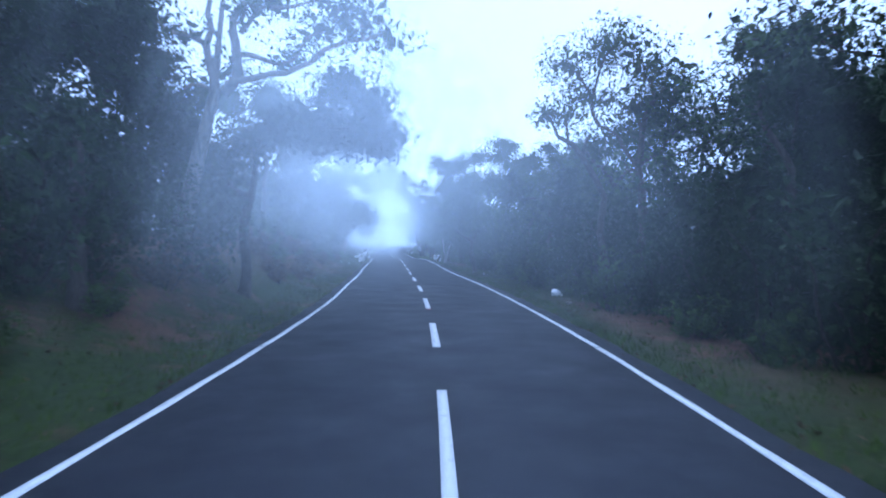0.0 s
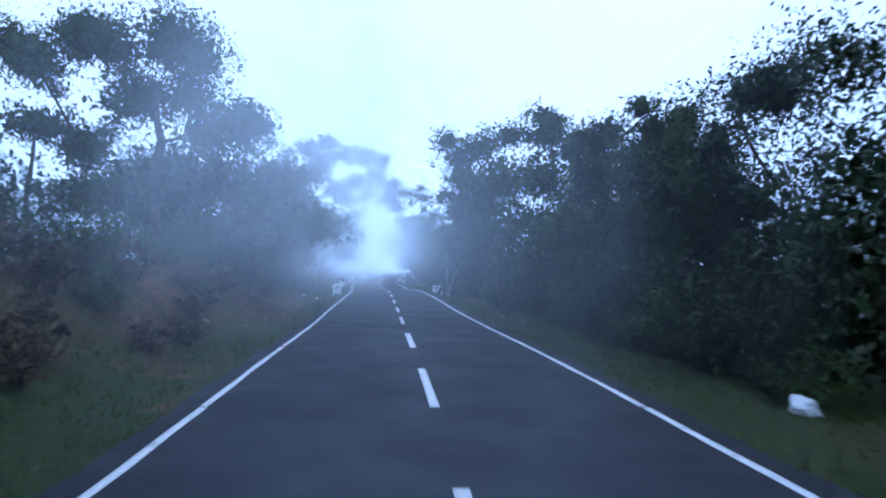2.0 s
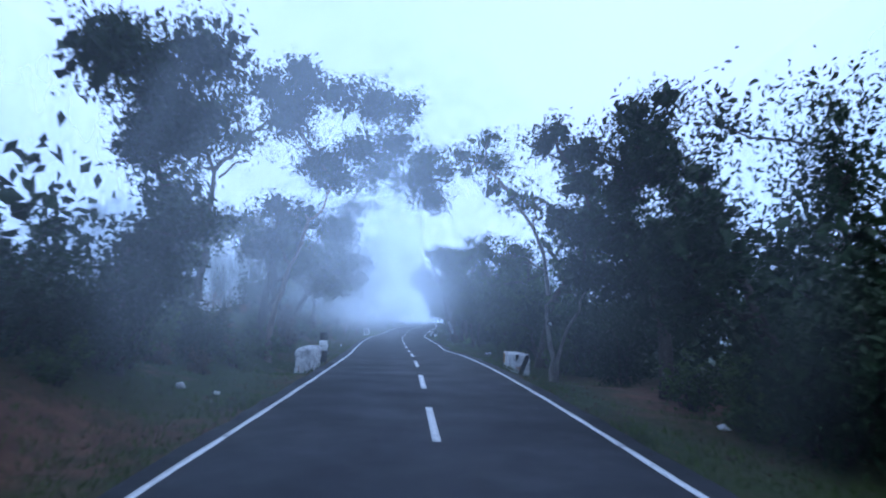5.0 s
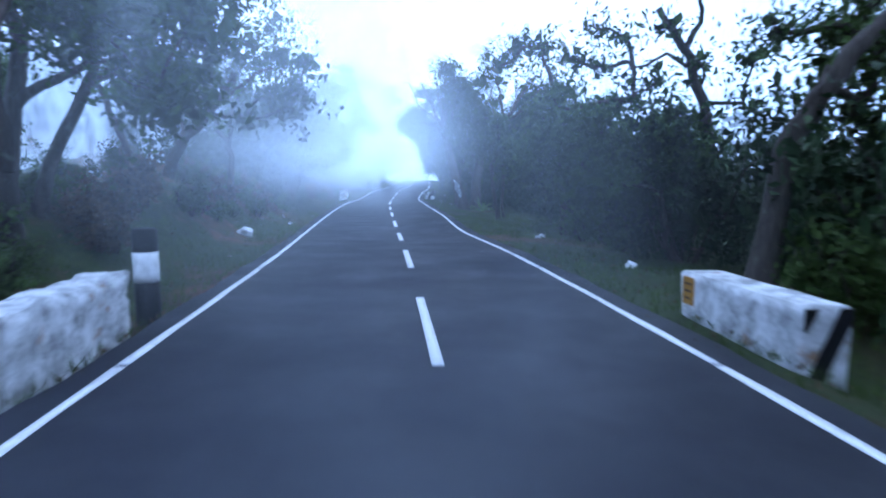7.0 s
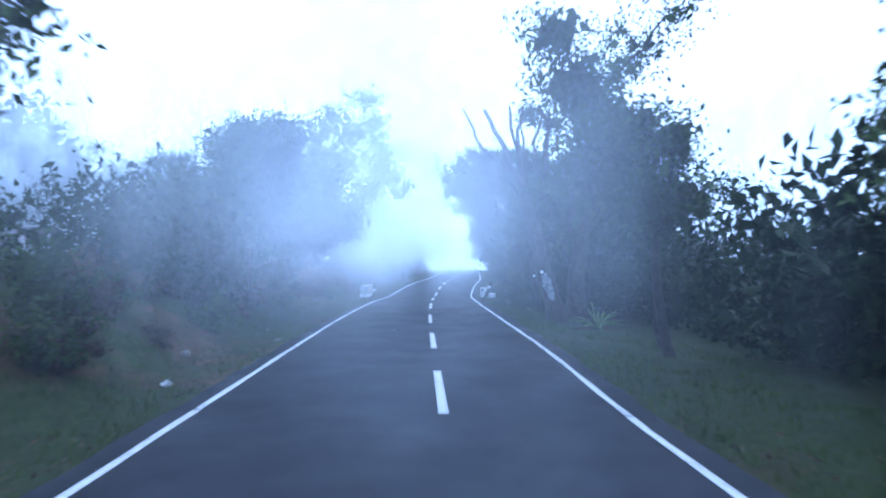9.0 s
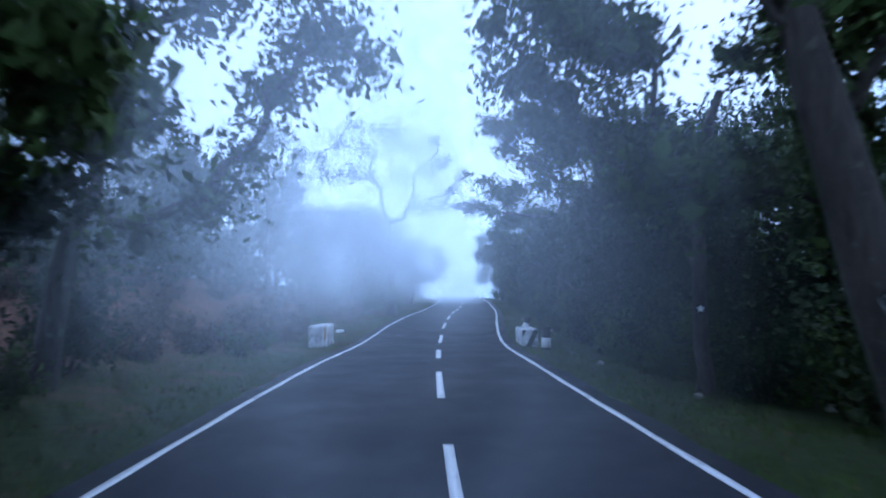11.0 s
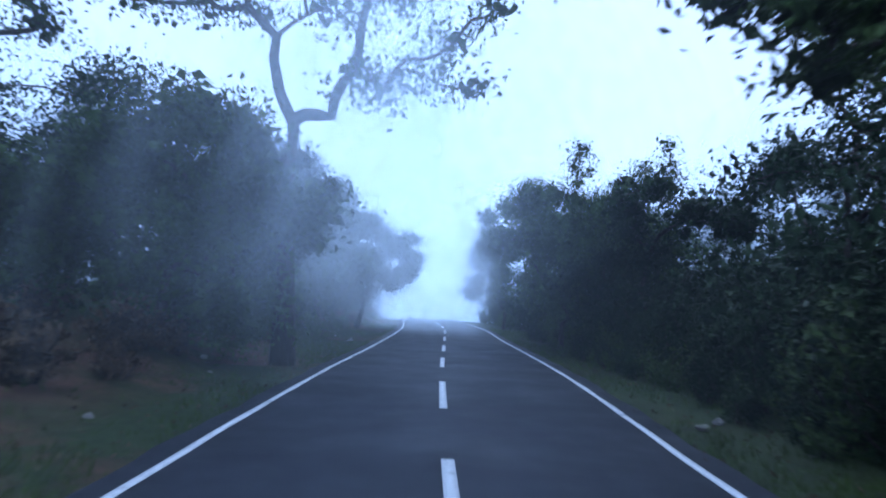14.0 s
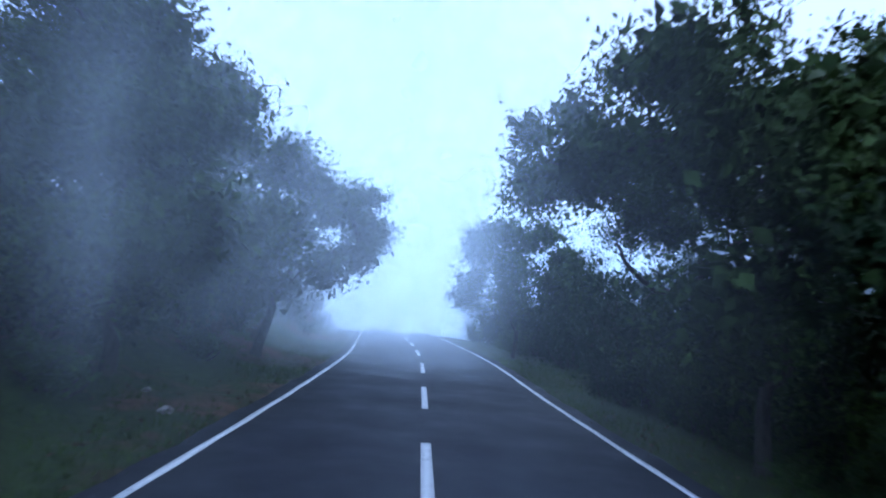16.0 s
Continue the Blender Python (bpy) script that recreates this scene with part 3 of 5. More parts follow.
tree("dark drooping tree leaning out over the road verge", 17.2, -5.20, 0.17, 2.8, 1.10, 0.18, BARK, LEAF_SHADED, 0, [
    (-0.2, -1.1, 4.7, 0.57), (-0.2, -1.6, 5.5, 0.76), (-0.2, -2.4, 6.1, 0.76), (-0.2, -3.0, 5.0, 0.79), (-0.2, -4.0, 5.0, 0.79), (-0.2, -4.9, 4.4, 0.79),
    (-0.2, -5.9, 3.8, 1.11), (-0.2, -7.1, 5.3, 0.95), (-0.2, -8.1, 5.8, 0.95), (-0.2, -1.8, 4.8, 0.63), (-0.2, -6.9, 4.4, 1.26), (-0.2, -8.1, 3.8, 0.95),
])
tree("large open-crowned tree on the grassy bank", 34.7, -8.60, 0.20, 3.2, 0.95, 0.20, BARK, LEAF, 0, [
    (2.3, -8.8, 10.6, 1.38), (2.3, -10.9, 10.2, 1.38), (2.3, -7.7, 9.6, 1.38), (2.3, -6.2, 7.7, 1.16), (2.3, -9.8, 8.0, 1.48), (2.3, -7.1, 6.8, 1.38),
    (2.3, -11.9, 10.6, 1.16), (2.3, -13.2, 9.1, 1.16), (2.3, -14.2, 7.4, 1.16), (2.3, -14.5, 10.1, 1.16), (2.3, -8.1, 8.4, 1.27), (2.3, -5.4, 7.2, 0.59),
    (2.3, -12.5, 6.7, 1.06),
], [
    (0.20, [(0.0, -8.39, 1.67), (0.0, -8.30, 3.56), (0.0, -8.16, 6.05), (0.0, -8.40, 7.97)]),
    (0.10, [(-1.2, -11.93, 2.28), (-1.2, -11.89, 4.33), (-1.2, -11.72, 5.94)]),
])
tree("dense low leafy tree on the bank", 38.5, -6.80, 0.14, 1.5, 1.20, 0.20, BARK, LEAF, 0, [
    (0.0, -8.7, 5.1, 1.80), (0.0, -6.5, 5.1, 1.69), (0.0, -4.7, 5.5, 0.86), (0.0, -10.7, 5.0, 1.69), (0.0, -8.0, 3.0, 1.80), (0.0, -5.8, 3.0, 1.80),
    (0.0, -3.9, 3.5, 1.24), (0.0, -2.9, 3.6, 1.01), (0.0, -13.0, 4.8, 1.35), (0.0, -4.7, 3.9, 1.35),
])
tree("dark dense tree crowding the verge", 49.0, -6.20, 0.18, 2.2, 1.10, 0.18, BARK, LEAF_SHADED, 5, [
    (0.0, -5.6, 5.5, 0.60), (0.0, -4.6, 5.7, 0.33), (0.0, -5.6, 4.2, 0.60), (0.0, -4.9, 3.6, 0.60), (0.0, -4.3, 3.4, 0.33), (0.0, -5.4, 3.0, 0.67),
    (0.0, -5.3, 2.3, 0.60), (0.0, -4.9, 2.4, 0.37), (1.0, -5.1, 5.8, 0.49), (1.0, -6.1, 5.1, 0.59),
])
tree("slim straight tree with open crown behind the parapet", 61.6, -8.90, 0.17, 4.5, 0.70, 0.20, BARK, LEAF, 0, [
    (-0.1, -9.6, 9.6, 1.14), (-0.1, -8.0, 10.6, 1.05), (-0.1, -7.5, 8.8, 1.05), (-0.1, -6.2, 9.8, 1.05), (-0.1, -9.7, 7.5, 0.67), (-0.1, -7.4, 5.6, 0.80),
    (-0.1, -8.3, 4.6, 0.53), (-0.1, -10.7, 11.0, 1.14), (-0.1, -9.1, 11.4, 0.95),
], [
    (0.16, [(0.0, -8.80, 2.14), (0.0, -8.71, 4.58), (0.0, -8.62, 6.37), (0.0, -8.52, 7.58)]),
    (0.08, [(0.0, -8.52, 7.58), (0.0, -9.37, 9.21), (0.0, -10.00, 10.66)]),
    (0.09, [(0.0, -8.52, 7.54), (0.0, -7.57, 8.59), (0.0, -6.22, 9.82)]),
    (0.05, [(0.0, -8.31, 7.27), (0.0, -7.64, 7.92), (0.0, -7.10, 7.98)]),
])
tree("leaning tree with dark bark beside the parapet", 59.8, -5.60, 0.15, 3.0, 0.80, 0.20, WARM, LEAF_SHADED, 0, [
    (0.7, -5.0, 10.0, 1.00), (0.7, -3.3, 10.4, 1.00), (0.7, -2.5, 8.4, 1.00), (0.7, -4.0, 7.8, 1.00), (0.7, -3.2, 6.9, 0.81), (0.7, -4.6, 5.4, 0.94),
    (0.7, -5.5, 4.4, 0.90), (0.7, -5.6, 5.9, 0.81), (0.7, -6.4, 11.0, 1.09), (0.7, -4.8, 11.3, 0.90),
], [
    (0.12, [(0.0, -5.50, 0.73), (0.0, -5.29, 2.05), (0.0, -4.82, 3.52), (0.0, -4.20, 5.23)]),
])
tree("leaning tree arching its crown over the road", 62.0, -5.90, 0.13, 2.2, 0.80, 0.20, BARK, LEAF, 0, [
    (-0.5, -1.8, 10.6, 0.95), (-0.5, -1.0, 9.0, 0.95), (-0.5, 0.2, 8.3, 0.86), (-0.5, 0.6, 6.5, 0.61), (-0.5, 0.1, 7.2, 0.80), (-0.5, -1.6, 7.4, 0.68),
    (-0.5, -3.5, 5.4, 0.99), (-0.5, -2.7, 3.7, 0.61), (-0.5, -4.4, 3.8, 0.95), (-0.5, -3.3, 2.8, 0.68), (-0.5, -0.6, 10.0, 0.76), (-0.5, 1.0, 7.6, 0.48),
], [
    (0.15, [(-1.2, -5.57, 1.76), (-1.2, -5.59, 3.17), (-1.2, -5.57, 4.34), (-1.2, -5.57, 5.58)]),
    (0.17, [(0.2, -6.40, 0.94), (0.2, -6.20, 2.68), (0.2, -6.16, 4.35), (0.2, -5.89, 5.32)]),
    (0.09, [(0.2, -6.15, 2.77), (0.2, -5.46, 3.18), (0.2, -5.01, 3.39), (0.2, -4.83, 4.18)]),
    (0.13, [(1.5, -6.64, 1.00), (1.5, -6.33, 2.04), (1.5, -5.67, 3.21), (1.5, -5.32, 4.16), (1.5, -5.19, 5.09)]),
    (0.08, [(1.5, -5.67, 3.16), (1.5, -5.09, 3.66), (1.5, -4.64, 3.82), (1.5, -3.90, 3.81)]),
])
tree("misty bushy tree in the field behind the slim tree", 72.0, -14.50, 0.13, 2.0, 0.90, 0.22, BARK, LEAF, 0, [
    (0.0, -13.9, 5.6, 1.11), (0.0, -12.6, 4.9, 0.93), (0.0, -14.3, 4.0, 1.11), (0.0, -13.1, 3.4, 0.93), (0.0, -14.4, 6.9, 1.03), (0.0, -15.9, 6.2, 1.03),
    (0.0, -15.9, 5.2, 1.03), (0.0, -15.5, 3.6, 0.97), (0.0, -14.0, 7.9, 0.90),
])
tree("thin tree leaning away from the road", 67.4, -6.50, 0.10, 3.0, 0.70, 0.20, BARK, LEAF, 4, [
    (-0.9, -6.6, 4.6, 0.42), (-0.9, -6.0, 4.6, 0.42), (-0.9, -5.5, 4.9, 0.37), (-0.9, -6.8, 4.1, 0.32), (-1.4, -7.1, 4.8, 0.49), (-1.4, -7.9, 5.0, 0.49),
], [
    (0.10, [(0.0, -6.45, 1.81), (0.0, -6.85, 3.02), (0.0, -7.26, 4.01), (0.0, -7.86, 4.98)]),
])
tree("leaning tree with spreading flat crown on the bank", 67.8, -5.80, 0.16, 2.0, 0.70, 0.22, BARK, LEAF, 3, [
    (0.7, -4.8, 5.1, 0.69), (0.7, -4.0, 5.2, 0.69), (0.7, -3.1, 4.9, 0.55), (0.7, -2.4, 4.6, 0.35), (0.7, -5.8, 4.5, 0.58), (0.7, -4.5, 4.1, 0.58),
    (0.7, -3.5, 4.0, 0.53), (0.7, -6.3, 3.9, 0.33), (0.7, -3.0, 3.6, 0.40), (0.7, -4.1, 3.3, 0.40), (0.7, -5.3, 5.3, 0.61), (0.7, -2.6, 4.0, 0.35),
], [
    (0.15, [(0.0, -5.82, 1.77), (0.0, -5.34, 2.79), (0.0, -4.74, 3.34), (0.0, -4.41, 3.67), (0.0, -4.08, 4.28)]),
    (0.07, [(0.0, -4.74, 3.34), (0.0, -3.88, 3.98), (0.0, -3.13, 4.38)]),
])
tree("slender multi-branched tree on the bank", 73.9, -5.90, 0.11, 2.6, 0.50, 0.20, BARK, LEAF, 1, [
    (0.1, -6.7, 6.3, 0.61), (0.1, -8.0, 5.6, 0.61), (0.1, -5.5, 6.0, 0.61), (0.1, -4.6, 5.6, 0.61), (0.1, -4.1, 6.0, 0.50), (0.1, -8.5, 4.7, 0.50),
    (0.1, -7.5, 4.2, 0.38), (0.1, -5.0, 4.4, 0.58), (0.1, -5.5, 4.8, 0.55), (0.1, -4.0, 4.2, 0.50), (0.1, -6.1, 5.4, 0.61), (0.1, -4.4, 3.7, 0.44),
], [
    (0.11, [(0.1, -5.86, 1.80), (0.1, -5.87, 2.95), (0.1, -6.22, 3.88), (0.1, -6.75, 4.58), (0.1, -6.86, 5.62)]),
    (0.07, [(0.1, -5.85, 2.95), (0.1, -5.68, 3.98), (0.1, -5.78, 5.36)]),
    (0.06, [(0.1, -5.90, 3.07), (0.1, -5.55, 4.44), (0.1, -4.83, 5.33)]),
])
tree("hazy bushy tree beside the road", 87.5, -6.00, 0.12, 1.4, 1.10, 0.20, BARK, LEAF, 0, [
    (0.0, -4.9, 5.9, 1.18), (0.0, -5.9, 4.0, 1.65), (0.0, -3.9, 4.5, 1.13), (0.0, -7.6, 4.1, 1.65), (0.0, -9.1, 3.8, 1.41), (0.0, -6.9, 5.7, 1.06),
    (0.0, -3.0, 3.5, 0.85),
])
tree("large leafy tree overhanging the road", 93.0, -6.20, 0.20, 3.0, 0.72, 0.20, BARK, LEAF, 1, [
    (0.0, -2.5, 7.4, 0.66), (0.0, -1.5, 5.3, 0.60), (0.0, -0.9, 4.8, 0.34), (0.0, -2.0, 6.1, 0.54), (0.0, -2.8, 5.0, 0.66), (0.0, -3.6, 6.2, 0.74),
    (0.0, -4.6, 7.2, 0.74), (0.0, -5.9, 7.6, 0.74), (0.0, -3.3, 4.0, 0.43), (0.0, -3.5, 3.0, 0.55), (0.0, -4.3, 2.7, 0.50), (0.0, -4.6, 5.3, 0.84),
    (0.0, -5.6, 6.0, 0.84), (0.0, -5.5, 4.2, 0.84), (0.0, -4.1, 8.0, 0.66), (0.0, -2.2, 7.8, 0.48), (-1.0, -2.0, 6.3, 0.83), (-1.0, -3.4, 7.2, 1.00),
])
tree("dense dark tree on the road bank", 88.0, -7.00, 0.18, 2.4, 0.85, 0.20, BARK, LEAF_SHADED, 2, [
    (1.0, -4.6, 3.8, 0.75), (1.0, -5.5, 5.6, 0.75), (1.0, -6.0, 4.6, 0.75), (1.0, -5.0, 2.8, 0.75), (1.0, -5.9, 3.2, 0.75), (1.0, -3.9, 2.6, 0.50),
    (1.0, -6.6, 5.9, 0.66), (1.0, -6.3, 2.2, 0.66),
])
tree("tall forked tree with sparse leaves over the thicket", 123.3, -4.30, 0.24, 5.9, 0.50, 0.22, BARK, LEAF, 0, [
    (0.2, -3.7, 11.9, 1.18), (0.2, -5.4, 10.7, 1.18), (0.2, -2.3, 11.0, 1.18), (0.2, -1.4, 9.1, 0.97), (0.2, -2.4, 7.3, 0.86), (0.2, -1.7, 6.9, 0.73),
    (0.2, -6.8, 9.5, 1.12), (0.2, -8.1, 9.1, 0.77), (0.2, -4.6, 12.4, 1.18), (0.2, -3.2, 9.1, 0.90), (0.2, -5.2, 9.1, 0.73), (0.2, -1.0, 11.2, 0.77),
    (0.2, -7.3, 11.4, 0.77), (0.2, -8.6, 10.4, 0.69), (0.2, -6.2, 12.4, 0.77), (-0.3, 0.0, 7.9, 0.67), (-0.3, 0.5, 7.0, 0.55), (-0.3, 1.1, 9.0, 0.50),
    (-0.3, -0.5, 9.9, 0.84),
], [
    (0.25, [(0.1, -3.86, 0.71), (0.1, -4.02, 4.58), (0.1, -3.93, 5.91)]),
    (0.16, [(0.1, -3.93, 5.91), (0.1, -4.37, 6.79), (0.1, -4.54, 8.26), (0.1, -5.35, 9.05), (0.1, -5.18, 10.20)]),
    (0.17, [(0.1, -3.94, 6.02), (0.1, -3.02, 6.19), (0.1, -2.62, 7.26), (0.1, -2.24, 9.31), (0.1, -0.72, 10.70)]),
    (0.06, [(0.1, -4.54, 8.26), (0.1, -3.78, 8.84), (0.1, -3.63, 10.91)]),
])
tree("broad dense thicket tree on the bank", 122.0, -6.20, 0.14, 1.6, 1.20, 0.20, BARK, LEAF, 0, [
    (0.0, -7.1, 4.9, 1.20), (0.0, -5.9, 5.7, 1.04), (0.0, -4.6, 5.0, 0.92), (0.0, -8.1, 3.9, 1.51), (0.0, -5.6, 3.3, 1.61), (0.0, -3.6, 3.6, 1.20),
    (0.0, -4.7, 1.5, 1.30), (0.0, -7.0, 1.9, 1.30), (0.0, -9.0, 2.3, 1.10), (0.0, -9.5, 3.7, 1.20), (0.0, -6.2, 5.6, 0.70), (0.0, -5.1, 5.5, 0.61),
    (0.0, -4.3, 5.0, 0.40), (0.0, -6.7, 4.5, 0.78), (0.0, -5.4, 4.1, 0.78), (0.0, -4.0, 3.9, 0.61), (0.0, -4.4, 2.7, 0.70),
])
tree("dark leafy tree towering over the earth bank", 124.0, -6.60, 0.18, 2.4, 1.10, 0.18, BARK, LEAF_SHADED, 0, [
    (0.0, -5.4, 5.0, 0.76), (0.0, -4.7, 5.0, 0.55), (0.0, -5.2, 3.9, 0.76), (0.0, -4.5, 4.1, 0.62), (0.0, -3.8, 5.0, 0.38), (0.0, -3.5, 4.6, 0.34),
    (0.0, -3.0, 4.3, 0.25), (0.0, -4.7, 3.0, 0.76), (0.0, -3.8, 4.0, 0.48), (0.0, -3.8, 3.3, 0.55), (0.0, -5.0, 2.4, 0.62),
])
tree("rounded dense tree beside the road", 135.5, -5.60, 0.14, 1.6, 1.20, 0.20, BARK, LEAF, 0, [
    (0.0, -6.8, 7.6, 1.17), (0.0, -5.5, 6.6, 0.85), (0.0, -7.5, 4.9, 1.70), (0.0, -5.1, 4.6, 1.27), (0.0, -6.3, 6.3, 1.27), (0.0, -3.9, 2.9, 1.27),
    (0.0, -6.0, 2.4, 1.70), (0.0, -8.2, 2.7, 1.70), (0.0, -4.3, 5.0, 0.98),
])
tree("dense tree bulging towards the road edge", 143.0, -5.00, 0.16, 1.8, 1.20, 0.20, BARK, LEAF, 0, [
    (0.0, -4.5, 6.1, 0.94), (0.0, -2.9, 4.6, 0.89), (0.0, -2.0, 4.2, 0.62), (0.0, -4.6, 4.0, 1.37), (0.0, -6.2, 6.3, 1.20), (0.0, -3.1, 2.7, 0.94),
    (0.0, -2.1, 3.3, 0.62), (0.0, -5.2, 2.2, 1.28), (0.0, -3.7, 5.3, 0.86), (2.0, -2.3, 5.4, 0.68), (2.0, -1.9, 4.2, 0.63),
])
tree("big dense tree in drifting mist", 141.0, -8.50, 0.20, 3.0, 1.10, 0.20, BARK, LEAF, 0, [
    (-0.5, -9.7, 7.9, 1.33), (-0.5, -7.4, 7.6, 1.18), (-0.5, -5.9, 7.4, 0.68), (-0.5, -7.9, 5.7, 1.33), (-0.5, -5.7, 3.5, 1.33), (-0.5, -8.4, 3.6, 1.33),
    (-0.5, -10.1, 5.5, 1.33), (-0.5, -11.5, 8.3, 1.18), (-0.5, -7.0, 4.5, 1.18), (-0.5, -6.5, 6.2, 1.04), (-0.5, -9.1, 8.9, 0.74), (-0.5, -5.3, 7.0, 0.59),
])
tree("misty tall tree on the slope", 121.0, -11.30, 0.16, 5.5, 0.70, 0.24, BARK, LEAF, 0, [
    (0.4, -11.2, 11.1, 1.44), (0.4, -12.1, 9.7, 1.28), (0.4, -10.0, 9.2, 1.07), (0.4, -12.8, 8.7, 0.84), (0.4, -9.5, 10.2, 0.84), (0.4, -11.5, 11.9, 1.04),
    (0.4, -9.8, 7.8, 0.70),
])
tree("misty outer tree on the reddish slope", 120.0, -15.00, 0.16, 5.0, 0.80, 0.24, BARK, LEAF, 0, [
    (1.0, -17.9, 9.3, 1.42), (1.0, -16.1, 9.1, 1.26), (1.0, -14.4, 9.3, 1.05), (1.0, -19.2, 9.9, 1.37), (1.0, -16.9, 10.3, 0.91), (1.0, -14.8, 7.8, 1.26),
    (1.0, -17.7, 7.4, 1.37),
])
tree("eucalyptus-like tree with bare forked limbs", 21.0, 6.20, 0.20, 3.4, 0.75, 0.17, BARK, LEAF, 0, [
    (0.0, 5.1, 8.0, 1.01), (0.0, 6.4, 8.3, 1.07), (0.0, 7.8, 8.0, 1.21), (0.0, 8.9, 7.2, 1.21), (0.0, 4.9, 6.2, 0.90), (0.0, 4.1, 6.1, 0.47),
    (0.0, 5.9, 6.8, 0.88), (0.0, 7.4, 6.5, 1.01), (0.0, 9.2, 5.9, 1.07), (0.0, 10.4, 5.3, 1.21), (0.0, 8.4, 4.7, 1.01), (0.0, 6.9, 3.7, 0.70),
    (0.0, 6.1, 4.3, 0.59),
], [
    (0.13, [(-1.0, 6.08, 0.32), (-1.0, 5.93, 3.26), (-1.0, 5.36, 4.33), (-1.0, 4.88, 5.01), (-1.0, 4.41, 5.23)]),
    (0.06, [(-1.0, 5.36, 4.33), (-1.0, 5.27, 4.94), (-1.0, 5.49, 5.33)]),
    (0.16, [(0.0, 7.40, 1.06), (0.0, 7.42, 4.36), (0.0, 7.56, 5.68), (0.0, 7.97, 6.87)]),
    (0.07, [(0.0, 6.62, 3.70), (0.0, 5.95, 4.49), (0.0, 5.69, 4.89), (0.0, 5.03, 5.02)]),
    (0.08, [(0.0, 7.42, 4.36), (0.0, 6.76, 5.41), (0.0, 6.09, 5.81)]),
])
tree("tree with flat layered branches over the verge", 12.5, 7.40, 0.16, 3.4, 0.70, 0.16, BARK, LEAF, 0, [
    (1.0, 6.7, 6.0, 0.50), (1.0, 7.7, 6.3, 0.63), (1.0, 8.6, 6.5, 0.63), (1.0, 9.5, 6.6, 0.58), (1.0, 8.0, 5.8, 0.43), (1.0, 7.2, 6.4, 0.45),
])
tree("dark thick tree beside the road", 13.0, 6.60, 0.18, 2.0, 1.15, 0.17, BARK, LEAF_SHADED, 4, [
    (0.5, 9.0, 4.6, 1.13), (0.5, 8.2, 3.6, 1.00), (0.5, 9.6, 3.0, 1.13), (0.5, 8.0, 2.1, 1.00), (0.5, 9.3, 1.3, 1.00), (0.5, 7.1, 3.0, 0.75),
    (0.5, 9.7, 4.8, 1.00), (0.5, 7.1, 1.7, 0.75),
])
tree("hazy broad tree leaning to the road", 38.5, 4.20, 0.13, 2.0, 0.90, 0.18, BARK, LEAF, 0, [
    (-0.5, 1.8, 6.7, 0.60), (-0.5, 3.1, 6.6, 0.86), (-0.5, 4.3, 7.2, 0.67), (-0.5, 5.8, 8.1, 0.63), (-0.5, 5.8, 7.2, 0.86), (-0.5, 2.6, 4.3, 0.97),
    (-0.5, 2.2, 3.0, 0.86), (-0.5, 3.9, 5.3, 1.12), (-0.5, 4.1, 3.4, 1.49), (-0.5, 2.4, 5.5, 0.74),
])
tree("dense broadleaf tree beside the road", 33.5, 6.20, 0.18, 2.0, 1.05, 0.18, BARK, LEAF, 0, [
    (0.5, 5.9, 6.2, 0.68), (0.5, 6.9, 6.4, 0.68), (0.5, 8.1, 6.3, 0.68), (0.5, 9.6, 7.0, 0.51), (0.5, 9.0, 5.8, 0.77), (0.5, 7.6, 5.3, 0.89),
    (0.5, 6.1, 5.0, 0.89), (0.5, 4.6, 4.9, 1.04), (0.5, 5.1, 3.1, 1.34), (0.5, 7.2, 3.4, 1.34), (0.5, 9.1, 3.8, 1.12), (0.5, 7.5, 6.9, 0.45),
    (0.5, 8.8, 4.9, 0.89),
])
tree("dark leafy tree near the verge", 27.5, 6.00, 0.16, 2.2, 1.05, 0.17, BARK, LEAF_SHADED, 1, [
    (0.5, 6.9, 4.5, 0.51), (0.5, 7.3, 5.0, 0.35), (0.5, 6.5, 3.7, 0.58), (0.5, 7.2, 3.2, 0.70), (0.5, 6.3, 2.6, 0.70), (0.5, 7.0, 2.1, 0.70),
    (0.5, 6.0, 3.5, 0.37), (1.5, 3.9, 4.8, 0.34), (1.5, 4.6, 4.9, 0.34), (1.5, 4.4, 4.2, 0.41),
])
tree("tall dense dark tree beside the road", 52.5, 6.00, 0.20, 2.6, 1.05, 0.17, BARK, LEAF_SHADED, 0, [
    (0.5, 3.3, 6.4, 0.40), (0.5, 4.4, 6.3, 0.61), (0.5, 5.2, 6.9, 0.61), (0.5, 5.3, 5.9, 0.69), (0.5, 4.0, 5.2, 0.69), (0.5, 5.1, 4.9, 0.84),
    (0.5, 6.2, 6.9, 0.56), (0.5, 4.2, 4.1, 0.72), (0.5, 5.4, 3.7, 0.95), (0.5, 3.5, 4.3, 0.50), (0.5, 6.3, 7.6, 0.40), (0.5, 3.0, 6.2, 0.31),
    (0.5, 6.1, 5.7, 0.67), (0.5, 4.2, 2.9, 0.72), (0.5, 5.3, 2.8, 0.84), (0.5, 6.4, 2.8, 0.84),
])
tree("very dark dense tree near the verge", 47.5, 5.80, 0.16, 2.0, 1.10, 0.17, BARK, LEAF_SHADED, 0, [
    (0.5, 4.8, 4.4, 0.30), (0.5, 4.3, 3.9, 0.36), (0.5, 5.0, 3.8, 0.49), (0.5, 4.2, 3.2, 0.55), (0.5, 4.7, 2.7, 0.62), (0.5, 3.8, 2.9, 0.49),
    (0.5, 4.3, 2.1, 0.59), (0.5, 5.1, 3.2, 0.52),
])
